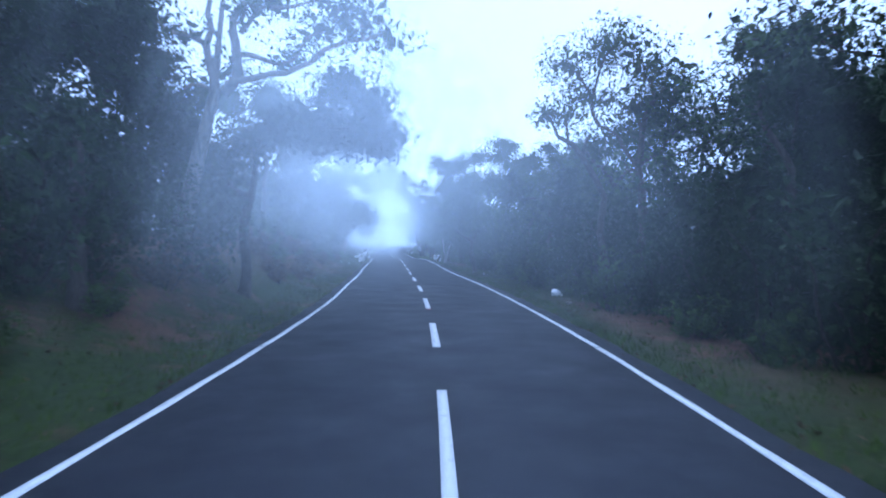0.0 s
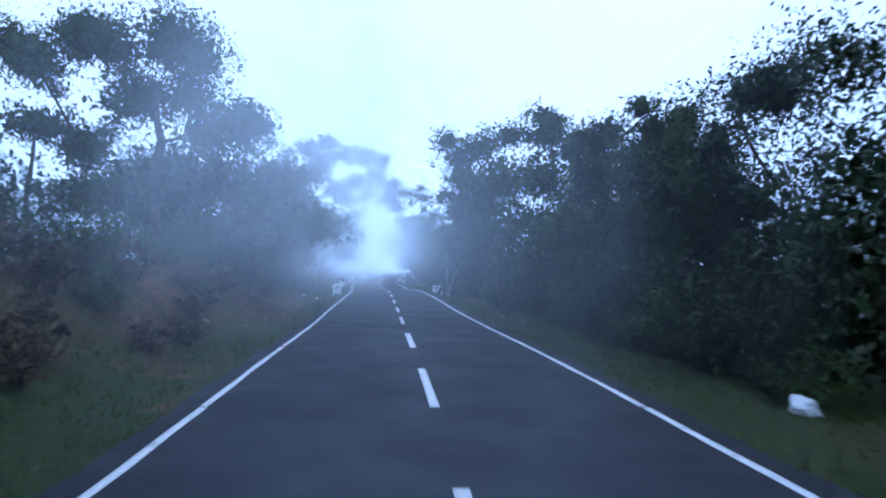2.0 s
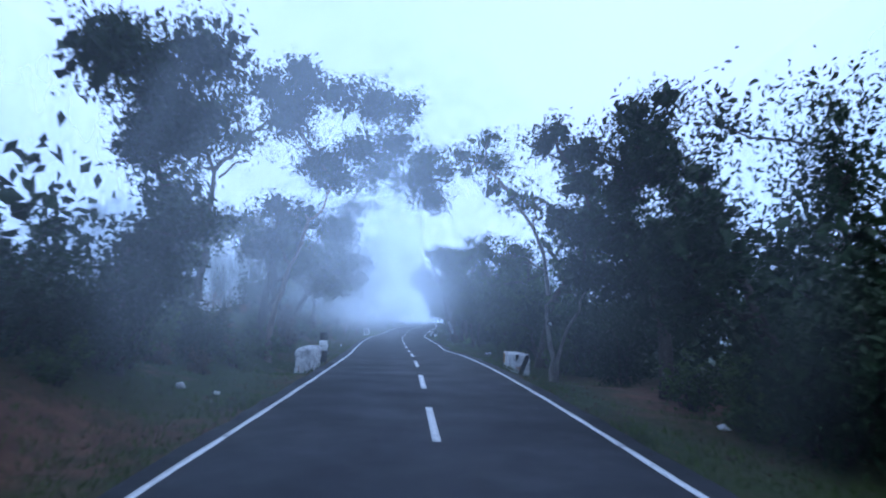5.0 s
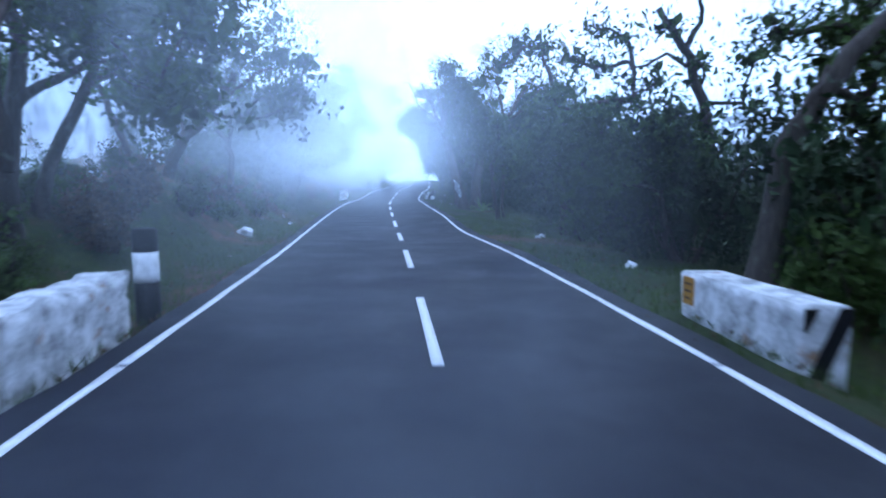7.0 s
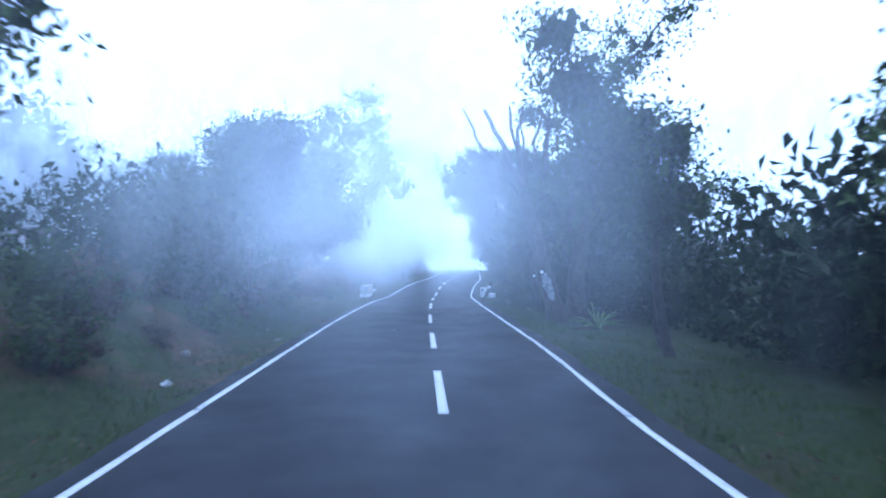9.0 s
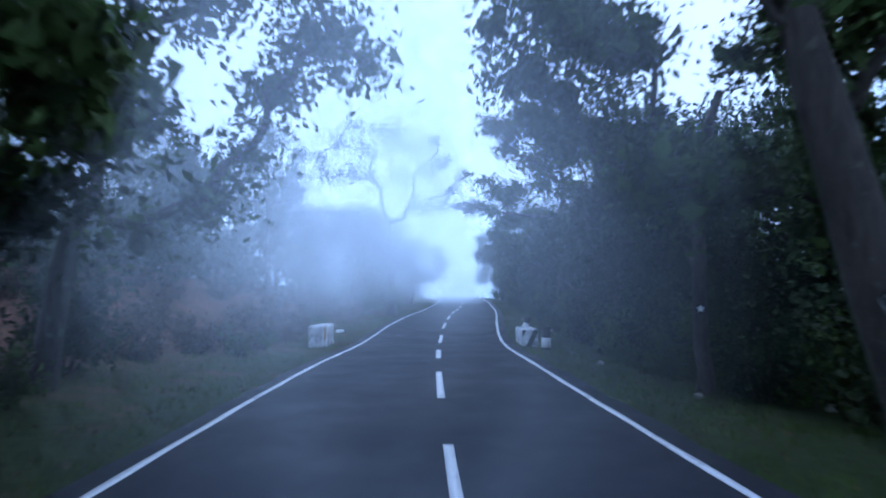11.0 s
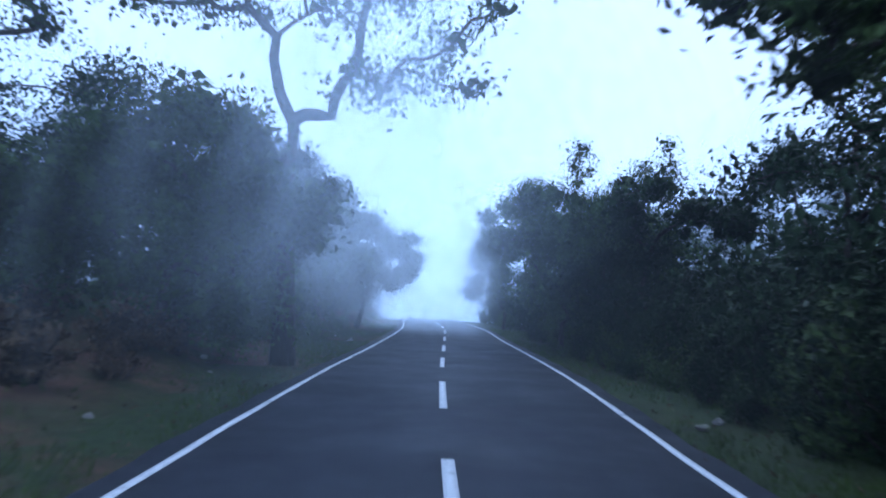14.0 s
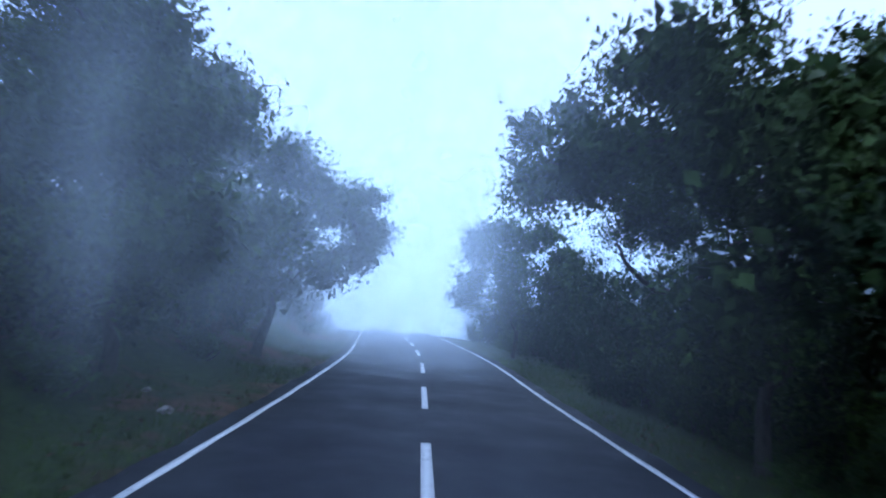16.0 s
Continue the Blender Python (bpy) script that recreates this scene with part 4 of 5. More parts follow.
tree("pale forked trunk tree with painted star", 55.5, 3.85, 0.11, 1.6, 0.60, 0.16, PALE, LEAF, 0, [
    (0.5, 5.5, 4.1, 0.62), (0.5, 6.1, 4.4, 0.62), (0.5, 4.5, 4.4, 0.51), (0.5, 5.0, 3.5, 0.46), (0.5, 1.8, 6.8, 0.56), (0.5, 1.1, 7.0, 0.47),
    (0.5, 2.4, 6.7, 0.42), (0.5, 2.8, 5.2, 0.47), (0.5, 3.4, 5.2, 0.47), (0.5, 2.0, 7.1, 0.42), (0.5, 2.0, 3.7, 0.50), (0.5, 2.8, 3.5, 0.50),
    (0.5, 1.3, 6.2, 0.39), (0.5, 2.3, 5.8, 0.42),
], [
    (0.09, [(0.0, 3.89, -0.20), (0.0, 3.83, 0.88), (0.0, 3.75, 1.61), (0.0, 3.71, 2.09)]),
    (0.07, [(0.0, 3.78, 2.38), (0.0, 3.71, 3.12), (0.0, 3.33, 4.42), (0.0, 2.59, 5.53), (0.0, 1.77, 6.38)]),
    (0.06, [(0.1, 4.03, 0.23), (0.1, 4.18, 0.86), (0.1, 4.50, 1.60), (0.1, 4.76, 2.20), (0.1, 5.02, 2.73)]),
])
tree("thick leaning trunk tree", 61.5, 6.80, 0.24, 3.0, 0.70, 0.18, BARK, LEAF, 2, [
    (1.0, 6.6, 3.8, 0.54), (1.0, 6.1, 3.2, 0.45), (1.0, 7.1, 3.3, 0.54), (1.0, 7.2, 4.1, 0.54), (1.0, 5.8, 4.0, 0.45), (1.0, 6.8, 2.6, 0.36),
], [
    (0.20, [(0.0, 4.91, 0.45), (0.0, 5.23, 1.98), (0.0, 5.66, 2.76), (0.0, 6.23, 3.52), (0.0, 6.74, 4.05)]),
])
tree("spreading tree with twisted limbs", 69.4, 7.40, 0.20, 3.2, 0.45, 0.20, BARK, LEAF, 0, [
    (0.1, 3.7, 5.1, 0.55), (0.1, 4.6, 5.0, 0.55), (0.1, 5.4, 4.7, 0.55), (0.1, 3.1, 4.9, 0.43), (0.1, 5.9, 5.4, 0.55), (0.1, 6.9, 4.3, 0.62),
    (0.1, 6.1, 3.7, 0.55), (0.1, 4.0, 3.7, 0.43), (0.1, 5.2, 5.6, 0.43), (0.1, 2.6, 4.6, 0.29), (0.1, 7.1, 5.6, 0.55), (0.1, 7.9, 4.7, 0.55),
    (0.1, 9.3, 4.9, 0.55), (0.1, 9.2, 3.7, 0.55),
], [
    (0.17, [(0.0, 8.38, 0.72), (0.0, 8.10, 3.73), (0.0, 7.44, 5.20), (0.0, 6.82, 6.14)]),
    (0.09, [(0.0, 7.52, 5.06), (0.0, 7.94, 5.77), (0.0, 7.75, 6.77)]),
    (0.06, [(0.0, 7.76, 4.62), (0.0, 7.08, 4.99), (0.0, 6.20, 4.63)]),
])
tree("broad bushy tree beside the road", 66.0, 6.00, 0.12, 1.4, 1.15, 0.18, BARK, LEAF, 0, [
    (0.5, 3.2, 2.5, 0.65), (0.5, 4.1, 2.8, 0.57), (0.5, 4.8, 2.4, 0.65), (0.5, 5.9, 2.8, 0.65), (0.5, 6.6, 2.1, 0.78), (0.5, 5.5, 1.4, 0.83),
    (0.5, 4.0, 1.6, 0.78), (0.5, 2.8, 1.9, 0.51),
])
tree("misty tree with open branches", 81.5, 5.00, 0.12, 2.0, 0.90, 0.18, BARK, LEAF, 0, [
    (0.0, 3.1, 5.8, 0.94), (0.0, 4.1, 4.7, 0.72), (0.0, 4.8, 4.3, 0.65), (0.0, 3.4, 4.2, 0.90), (0.0, 5.2, 3.2, 0.81), (0.0, 2.6, 6.7, 0.65),
    (0.0, 4.1, 3.3, 0.90),
])
tree("nearly bare thin misty tree", 84.0, 5.80, 0.08, 3.0, 0.35, 0.16, BARK, LEAF, 0, [
    (0.0, 5.7, 7.6, 0.89), (0.0, 4.9, 8.0, 0.73), (0.0, 6.3, 8.2, 0.61), (0.0, 4.7, 6.6, 0.69),
])
tree("leafy tree in the roadside thicket", 74.5, 6.00, 0.15, 2.0, 1.00, 0.18, BARK, LEAF, 0, [
    (0.5, 4.9, 4.2, 0.43), (0.5, 5.7, 3.6, 0.62), (0.5, 6.1, 5.0, 0.55), (0.5, 6.9, 4.0, 0.66), (0.5, 7.7, 4.4, 0.62), (0.5, 4.7, 2.9, 0.66),
    (0.5, 6.0, 2.7, 0.78), (-3.0, 6.1, 3.6, 0.46), (-3.0, 5.5, 2.6, 0.66), (-3.0, 6.2, 2.6, 0.61),
])
tree("thick old tree with many bare limbs and whitewashed trunk", 90.6, 5.00, 0.17, 1.4, 0.80, 0.17, BARK, LEAF, 0, [
    (1.9, 1.4, 5.7, 0.59), (1.9, 2.1, 6.0, 0.59), (1.9, 2.6, 5.4, 0.47), (1.9, 1.2, 4.9, 0.47), (1.9, 1.7, 4.5, 0.47), (1.9, 2.2, 4.0, 0.47),
    (1.9, 0.8, 5.2, 0.29), (1.9, 4.4, 5.1, 0.44), (1.9, 5.2, 5.5, 0.44), (1.9, 5.5, 4.9, 0.44), (1.9, 4.0, 7.8, 0.60), (1.9, 4.9, 7.6, 0.47),
    (1.9, 6.8, 6.6, 0.29), (1.9, 8.6, 7.3, 0.36), (1.9, 7.0, 7.9, 0.39), (1.9, 5.8, 7.8, 0.47),
    (0.5, 4.6, 3.4, 0.62), (0.5, 3.5, 3.1, 0.55), (0.7, 5.0, 2.6, 0.66), (0.4, 4.3, 4.5, 0.55), (0.7, 6.3, 3.2, 0.66), (0.3, 3.9, 4.1, 0.50), (0.9, 2.6, 3.1, 0.70),
    (0.9, 1.9, 5.1, 0.62), (0.9, 1.3, 5.4, 0.52), (0.9, 2.3, 4.6, 0.55), (0.6, 5.2, 4.2, 0.50),
], [
    (0.33, [(-0.6, 4.53, 0.02), (-0.6, 4.03, 1.62), (-0.6, 3.55, 3.71), (-0.6, 3.43, 4.40)]),
    (0.06, [(-0.6, 3.56, 4.18), (-0.6, 2.69, 4.97), (-0.6, 1.48, 5.17)]),
    (0.12, [(-0.6, 3.33, 4.62), (-0.6, 3.18, 4.90), (-0.6, 2.32, 6.66), (-0.6, 1.96, 7.44)]),
    (0.07, [(-0.6, 2.99, 5.16), (-0.6, 1.89, 6.04), (-0.6, 1.60, 6.69), (-0.6, 1.19, 7.48)]),
    (0.10, [(-0.4, 3.34, 4.67), (-0.4, 3.19, 5.12), (-0.4, 3.18, 6.40), (-0.4, 3.41, 7.36)]),
    (0.09, [(0.0, 4.30, 3.61), (0.0, 4.69, 4.21), (0.0, 4.32, 5.42), (0.0, 4.36, 7.51)]),
    (0.36, [(0.4, 5.36, -0.19), (0.4, 5.38, 1.34), (0.4, 5.65, 3.06), (0.4, 6.32, 4.03), (0.4, 7.17, 5.22)]),
    (0.12, [(0.4, 7.17, 5.22), (0.4, 6.95, 6.28), (0.4, 6.62, 7.60)]),
    (0.13, [(0.4, 7.17, 5.22), (0.4, 7.77, 6.25), (0.4, 8.60, 7.39)]),
    (0.10, [(0.4, 7.20, 5.22), (0.4, 8.08, 5.77), (0.4, 9.34, 7.12)]),
    (0.09, [(0.2, 5.22, 3.63), (0.2, 5.54, 4.99), (0.2, 6.07, 5.36), (0.2, 6.01, 6.41), (0.2, 6.36, 7.28)]),
    (0.09, [(-0.3, 3.50, 4.30), (-0.3, 3.35, 5.20), (-0.3, 3.05, 6.40), (-0.3, 2.90, 7.60)]),
    (0.08, [(-0.2, 3.70, 4.20), (-0.2, 3.80, 5.20), (-0.2, 3.75, 6.30), (-0.2, 4.00, 7.60)]),
    (0.10, [(0.0, 4.00, 3.90), (0.0, 4.15, 5.00), (0.0, 4.20, 6.20), (0.0, 4.05, 7.60)]),
    (0.06, [(-0.2, 3.60, 4.40), (-0.2, 3.50, 5.50), (-0.2, 3.30, 6.90), (-0.2, 3.45, 7.70)]),
    (0.10, [(0.3, 5.10, 3.20), (0.3, 5.12, 4.00), (0.3, 5.28, 4.90), (0.3, 6.15, 5.50), (0.3, 6.20, 6.60)]),
])
tree("dark dense tree behind the old trunk", 95.0, 4.50, 0.18, 2.2, 1.10, 0.18, BARK, LEAF_SHADED, 0, [
    (3.0, 4.9, 5.1, 0.80), (3.0, 6.1, 4.4, 0.91), (3.0, 4.2, 4.4, 0.71), (3.0, 7.4, 4.3, 1.04), (3.0, 3.6, 3.8, 0.71), (3.0, 8.6, 4.6, 0.91),
    (3.0, 8.9, 3.0, 1.17), (3.0, 5.4, 2.8, 1.17), (3.0, 7.0, 2.4, 1.17), (3.0, 3.5, 2.5, 0.80),
], [
    (0.15, [(0.0, 4.56, -0.38), (0.0, 4.55, 1.32), (0.0, 4.77, 3.41), (0.0, 5.08, 5.20)]),
])
tree("tall dark dense tree beside the parapet", 103.0, 5.60, 0.18, 2.4, 1.05, 0.18, BARK, LEAF_SHADED, 0, [
    (0.5, 5.0, 6.3, 0.54), (0.5, 6.3, 6.5, 0.54), (0.5, 5.5, 6.8, 0.48), (0.5, 7.0, 6.0, 0.54), (0.5, 7.4, 5.1, 0.83), (0.5, 4.9, 4.2, 0.83),
    (0.5, 3.8, 3.7, 0.62), (0.5, 5.9, 4.1, 0.94), (0.5, 3.3, 3.0, 0.57), (0.5, 4.8, 2.6, 0.88), (0.5, 6.3, 2.6, 0.94), (0.5, 5.4, 5.4, 0.62),
])
tree("tall spreading tree reaching over the road", 114.0, 5.00, 0.20, 4.2, 0.90, 0.20, BARK, LEAF, 0, [
    (0.5, 2.5, 9.8, 0.76), (0.5, 3.7, 9.9, 0.76), (0.5, 3.3, 8.9, 0.76), (0.5, 4.9, 10.1, 0.92), (0.5, 6.3, 10.1, 0.92), (0.5, 7.6, 9.8, 0.77),
    (0.5, 4.7, 8.3, 0.92), (0.5, 6.2, 8.1, 0.92), (0.5, 7.9, 8.8, 0.77), (0.5, 2.7, 6.6, 0.67), (0.5, 3.8, 6.7, 0.76), (0.5, 5.1, 6.9, 0.76),
    (0.5, 2.4, 5.5, 0.50), (0.5, 3.4, 5.2, 0.57), (0.5, 4.6, 5.5, 0.76), (0.0, 5.1, 5.2, 0.59), (0.0, 1.2, 5.8, 0.43), (0.0, 6.5, 6.7, 0.75),
    (0.0, 2.8, 4.2, 0.43), (0.0, 1.8, 5.9, 0.46), (0.0, 2.0, 7.0, 0.41),
], [
    (0.19, [(0.0, 5.23, 0.19), (0.0, 5.54, 4.05), (0.0, 5.67, 5.21), (0.0, 5.84, 7.41)]),
    (0.08, [(0.0, 5.58, 5.13), (0.0, 4.45, 5.23), (0.0, 3.15, 5.41), (0.0, 1.84, 5.77), (0.0, 1.01, 6.04)]),
    (0.09, [(0.0, 5.81, 6.72), (0.0, 4.87, 7.77), (0.0, 3.89, 8.31)]),
])
tree("very dark dense tree by the verge", 108.5, 5.40, 0.16, 2.0, 1.10, 0.18, BARK, LEAF_SHADED, 3, [
    (0.0, 3.5, 3.1, 0.59), (0.0, 4.6, 3.7, 0.79), (0.0, 5.7, 4.6, 0.90), (0.0, 6.9, 5.1, 0.90), (0.0, 7.2, 6.5, 0.59), (0.0, 8.1, 7.1, 0.59),
    (0.0, 8.3, 5.7, 0.84), (0.0, 6.2, 3.4, 1.01), (0.0, 4.5, 2.6, 0.79), (0.0, 7.3, 3.4, 1.07), (0.0, 3.2, 2.3, 0.52),
])
tree("dense tree stretching a limb over the road", 140.0, 9.60, 0.20, 2.6, 1.05, 0.17, BARK, LEAF, 0, [
    (-2.5, 1.7, 4.4, 0.28), (-2.5, 2.3, 5.0, 0.63), (-2.5, 1.9, 5.8, 0.54), (-2.5, 2.9, 6.2, 0.69), (-2.5, 3.8, 7.0, 0.69), (-2.5, 3.3, 4.8, 0.76),
    (-2.5, 4.5, 5.9, 0.98), (-2.5, 4.8, 7.0, 0.69), (-2.5, 6.0, 6.8, 0.82), (-2.5, 4.4, 4.5, 0.69), (-2.5, 5.7, 5.3, 0.98), (-2.5, 5.2, 3.9, 0.54),
    (-2.5, 7.3, 6.5, 0.82), (-2.5, 8.3, 7.6, 0.66), (-2.5, 6.8, 4.8, 0.95), (-2.5, 8.5, 5.8, 0.82), (-2.5, 9.6, 6.0, 0.82),
], [
    (0.17, [(-1.0, 9.31, 0.72), (-1.0, 9.11, 1.77), (-1.0, 8.28, 2.52), (-1.0, 6.47, 2.80)]),
    (0.08, [(-1.0, 6.47, 2.80), (-1.0, 5.37, 2.65), (-1.0, 4.67, 3.21), (-1.0, 4.37, 3.74)]),
    (0.10, [(-1.0, 9.11, 1.77), (-1.0, 8.69, 2.28), (-1.0, 7.72, 3.03), (-1.0, 7.15, 3.81)]),
    (0.08, [(-1.0, 6.47, 2.80), (-1.0, 6.46, 3.62), (-1.0, 5.88, 4.27)]),
])
tree("sparse thin tree in the thicket", 136.0, 9.50, 0.10, 4.0, 0.45, 0.17, BARK, LEAF, 0, [
    (0.0, 9.2, 8.3, 0.52), (0.0, 9.6, 9.0, 0.49), (0.0, 8.5, 7.8, 0.40), (0.0, 9.2, 7.4, 0.57), (0.0, 9.9, 8.1, 0.49),
])
tree("dark dense thicket tree", 129.5, 6.60, 0.16, 2.0, 1.10, 0.18, BARK, LEAF_SHADED, 0, [
    (0.5, 6.3, 5.1, 0.48), (0.5, 6.9, 5.9, 0.46), (0.5, 6.5, 4.4, 0.66), (0.5, 5.8, 3.4, 0.66), (0.5, 6.9, 3.3, 0.75), (0.5, 4.6, 2.9, 0.66),
    (0.5, 5.6, 2.5, 0.66), (-1.5, 6.7, 5.5, 0.71), (-1.5, 7.8, 4.8, 0.86), (-1.5, 9.1, 4.5, 0.86), (-1.5, 5.6, 5.0, 0.71), (-1.5, 10.3, 5.9, 0.66),
    (-1.5, 11.0, 6.8, 0.57),
])
tree("pale wispy distant tree", 136.0, 6.40, 0.09, 5.0, 0.40, 0.18, BARK, LEAF, 0, [
    (-0.5, 5.9, 8.6, 0.49), (-0.5, 6.2, 7.8, 0.49), (-0.5, 5.7, 7.2, 0.49), (-0.5, 6.1, 9.1, 0.32), (-0.5, 5.5, 8.0, 0.35),
])
tree("dense bushy tree at the road edge", 133.0, 4.60, 0.12, 1.2, 1.10, 0.18, BARK, LEAF, 0, [
    (0.0, 2.2, 4.4, 0.85), (0.0, 3.6, 4.4, 1.12), (0.0, 4.9, 3.7, 1.12), (0.0, 3.3, 5.8, 0.96), (0.0, 5.4, 5.0, 1.33), (0.0, 7.0, 5.6, 1.22),
    (0.0, 6.8, 3.7, 1.59), (0.0, 4.4, 2.3, 1.33), (0.0, 8.1, 4.3, 1.59),
])
tree("misty bushy tree near the bend", 152.0, 4.40, 0.12, 1.2, 1.10, 0.20, BARK, LEAF, 0, [
    (0.0, 2.6, 5.1, 0.92), (0.0, 3.8, 5.5, 1.02), (0.0, 5.4, 5.4, 1.02), (0.0, 6.7, 4.6, 1.02), (0.0, 2.6, 4.5, 0.92), (0.0, 2.4, 3.2, 0.92),
    (0.0, 3.9, 4.0, 1.12), (0.0, 4.9, 5.2, 0.71), (0.0, 6.0, 3.4, 1.17), (0.0, 7.3, 3.0, 1.02), (0.0, 4.0, 2.5, 1.02), (0.0, 2.0, 2.4, 0.66),
])

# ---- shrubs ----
kinds = [shrub(11, 1.4, 2.3, 1500, 0.16, LEAF_SHADED), shrub(12, 1.0, 1.5, 1200, 0.15, LEAF), shrub(13, 1.8, 3.0, 1800, 0.19, LEAF_SHADED), shrub(14, 0.8, 0.9, 800, 0.12, LEAF), shrub(15, 0.8, 0.8, 700, 0.12, DRY)]
texts = ["dense dark green roadside bush", "leafy green bush at the forest edge", "tall dark bush filling the forest edge", "low green undergrowth bush", "low dry reddish-brown undergrowth"]
rng = np.random.default_rng(21)


def plant(kind, y, u, size=1.0):
    spot = at(y, u, -0.02)
    turn = pose(spot.x, spot.y, spot.z, 0, 0, float(rng.uniform(0, 360)))
    ob = copy_thing(kinds[kind], turn @ Matrix.Diagonal((size, size, size * float(rng.uniform(0.85, 1.15)), 1)))
    return tagged(ob, texts[kind], "bush", "roadside bushes")


thicket = []


def fill(kind, y, u, size=1.0):
    """One more bush of the thicket behind the verge bushes, too close grown to tell apart."""
    spot = at(y, u, -0.02)
    m = np.array(pose(spot.x, spot.y, spot.z, 0, 0, float(rng.uniform(0, 360))))[:3]
    me = next(o for o in kinds[kind].children if o.name.startswith("foliage")).data
    v = np.empty(len(me.vertices) * 3, dtype=np.float32)
    me.vertices.foreach_get("co", v)
    v = v.reshape(-1, 4, 3)[:: 2 if u > 0 else 4]
    middle = v.mean(axis=1, keepdims=True)
    v = (middle + 1.35 * (v - middle)).reshape(-1, 3)
    thicket.append(((v * size) @ m[:, :3].T + m[:, 3], np.arange(len(v)).reshape(-1, 4)))


for y in np.arange(4, 176, 2.7):
    if 49 < y < 57 or 79 < y < 92:
        plant(3, y, rng.uniform(8.9, 9.8), rng.uniform(0.8, 1.2))
    else:
        plant(2 if rng.uniform() < 0.6 else 0, y + rng.uniform(-0.6, 0.6), rng.uniform(6.2, 7.4), rng.uniform(0.9, 1.25))
    fill(2, y + rng.uniform(-0.6, 0.6), rng.uniform(8.8, 10.5), rng.uniform(1.2, 1.7))
    if rng.uniform() < 0.5 and not (49 < y < 57 or 79 < y < 92):
        plant(3 if rng.uniform() < 0.7 else 1, y, rng.uniform(5.0, 5.9), rng.uniform(0.7, 1.0))
for y in np.arange(4, 176, 3.0):
    if y < 19 or 36 < y < 52 or 80 < y < 96 or y > 122:
        plant(0 if rng.uniform() < 0.5 else 2, y + rng.uniform(-0.6, 0.6), -rng.uniform(6.2, 7.6), rng.uniform(0.8, 1.2))
        fill(2, y + rng.uniform(-0.6, 0.6), -rng.uniform(8.8, 11), rng.uniform(1.1, 1.6))
    else:
        plant(4, y, -rng.uniform(6.0, 8.0), rng.uniform(0.7, 1.2))
    if 96 < y < 122:
        for u in (6.5, 8.5, 10.5, 13):
            plant(4, y + rng.uniform(-1, 1), -u + rng.uniform(-0.8, 0.8), rng.uniform(0.8, 1.4))
    if rng.uniform() < 0.7:
        plant(3 if rng.uniform() < 0.5 else 4, y + 0.6, -rng.uniform(5.2, 6.2), rng.uniform(0.5, 0.9))
for y in np.arange(99, 126, 2.6):
    for u in (13.5, 16.5, 20.0, 24.0):
        fill(2, y + rng.uniform(-1, 1), -u + rng.uniform(-1.2, 1.2), rng.uniform(1.0, 1.6))
for y in np.arange(21, 37, 1.9):
    plant(0 if rng.uniform() < 0.6 else 1, y, -rng.uniform(6.6, 8.6), rng.uniform(0.6, 0.95))
    plant(4, y + 0.9, -rng.uniform(4.9, 6.4), rng.uniform(0.5, 0.9))
for y in np.arange(60, 82, 1.8):
    plant(4 if rng.uniform() < 0.6 else 3, y, -rng.uniform(5.4, 6.8), rng.uniform(0.6, 1.0))
for y in (22, 25, 28, 31, 34, 55, 58):
    fill(2, y, -rng.uniform(11.5, 14), rng.uniform(1.1, 1.5))
for y in np.arange(57, 82, 2.4):
    fill(0, y, -rng.uniform(9.0, 11.0), rng.uniform(0.3, 0.45))
    fill(2, y + 1.0, -rng.uniform(14, 19), rng.uniform(0.3, 0.5))
for y in np.arange(121, 142, 2.2):
    fill(2, y, rng.uniform(10.5, 12.5), rng.uniform(1.4, 1.8))
for y in np.arange(57, 82, 1.3):
    plant(1 if rng.uniform() < 0.4 else 3, y + rng.uniform(-0.4, 0.4), -rng.uniform(5.6, 8.6), rng.uniform(0.5, 0.85))
for y in np.arange(43, 57.5, 1.2):
    plant(1 if rng.uniform() < 0.6 else 0, y + rng.uniform(-0.4, 0.4), -rng.uniform(5.9, 8.2), rng.uniform(0.5, 0.8))
    fill(2, y, -rng.uniform(9.0, 12.0), rng.uniform(0.6, 0.9))
for first, last in ((24, 34), (43, 52), (94, 105), (108, 122), (126, 142)):
    for y in np.arange(first, last, 1.5):
        plant(0 if rng.uniform() < 0.6 else 1, y + rng.uniform(-0.4, 0.4), rng.uniform(5.4, 6.1), rng.uniform(0.75, 1.05))
for y in np.arange(94, 142, 1.1):
    if not 103 < y < 112:
        plant(0 if rng.uniform() < 0.7 else 3, y + rng.uniform(-0.4, 0.4), rng.uniform(4.4, 5.3), rng.uniform(0.35, 0.55))
v, f = joined(thicket)
tagged(new("thicket", mesh_of("thicket", v, f, LEAF_SHADED, False)), "dense dark green thicket behind the verge bushes", "thicket", kind="stuff")
for k in kinds:
    for o in (*k.children, k):
        bpy.data.objects.remove(o)

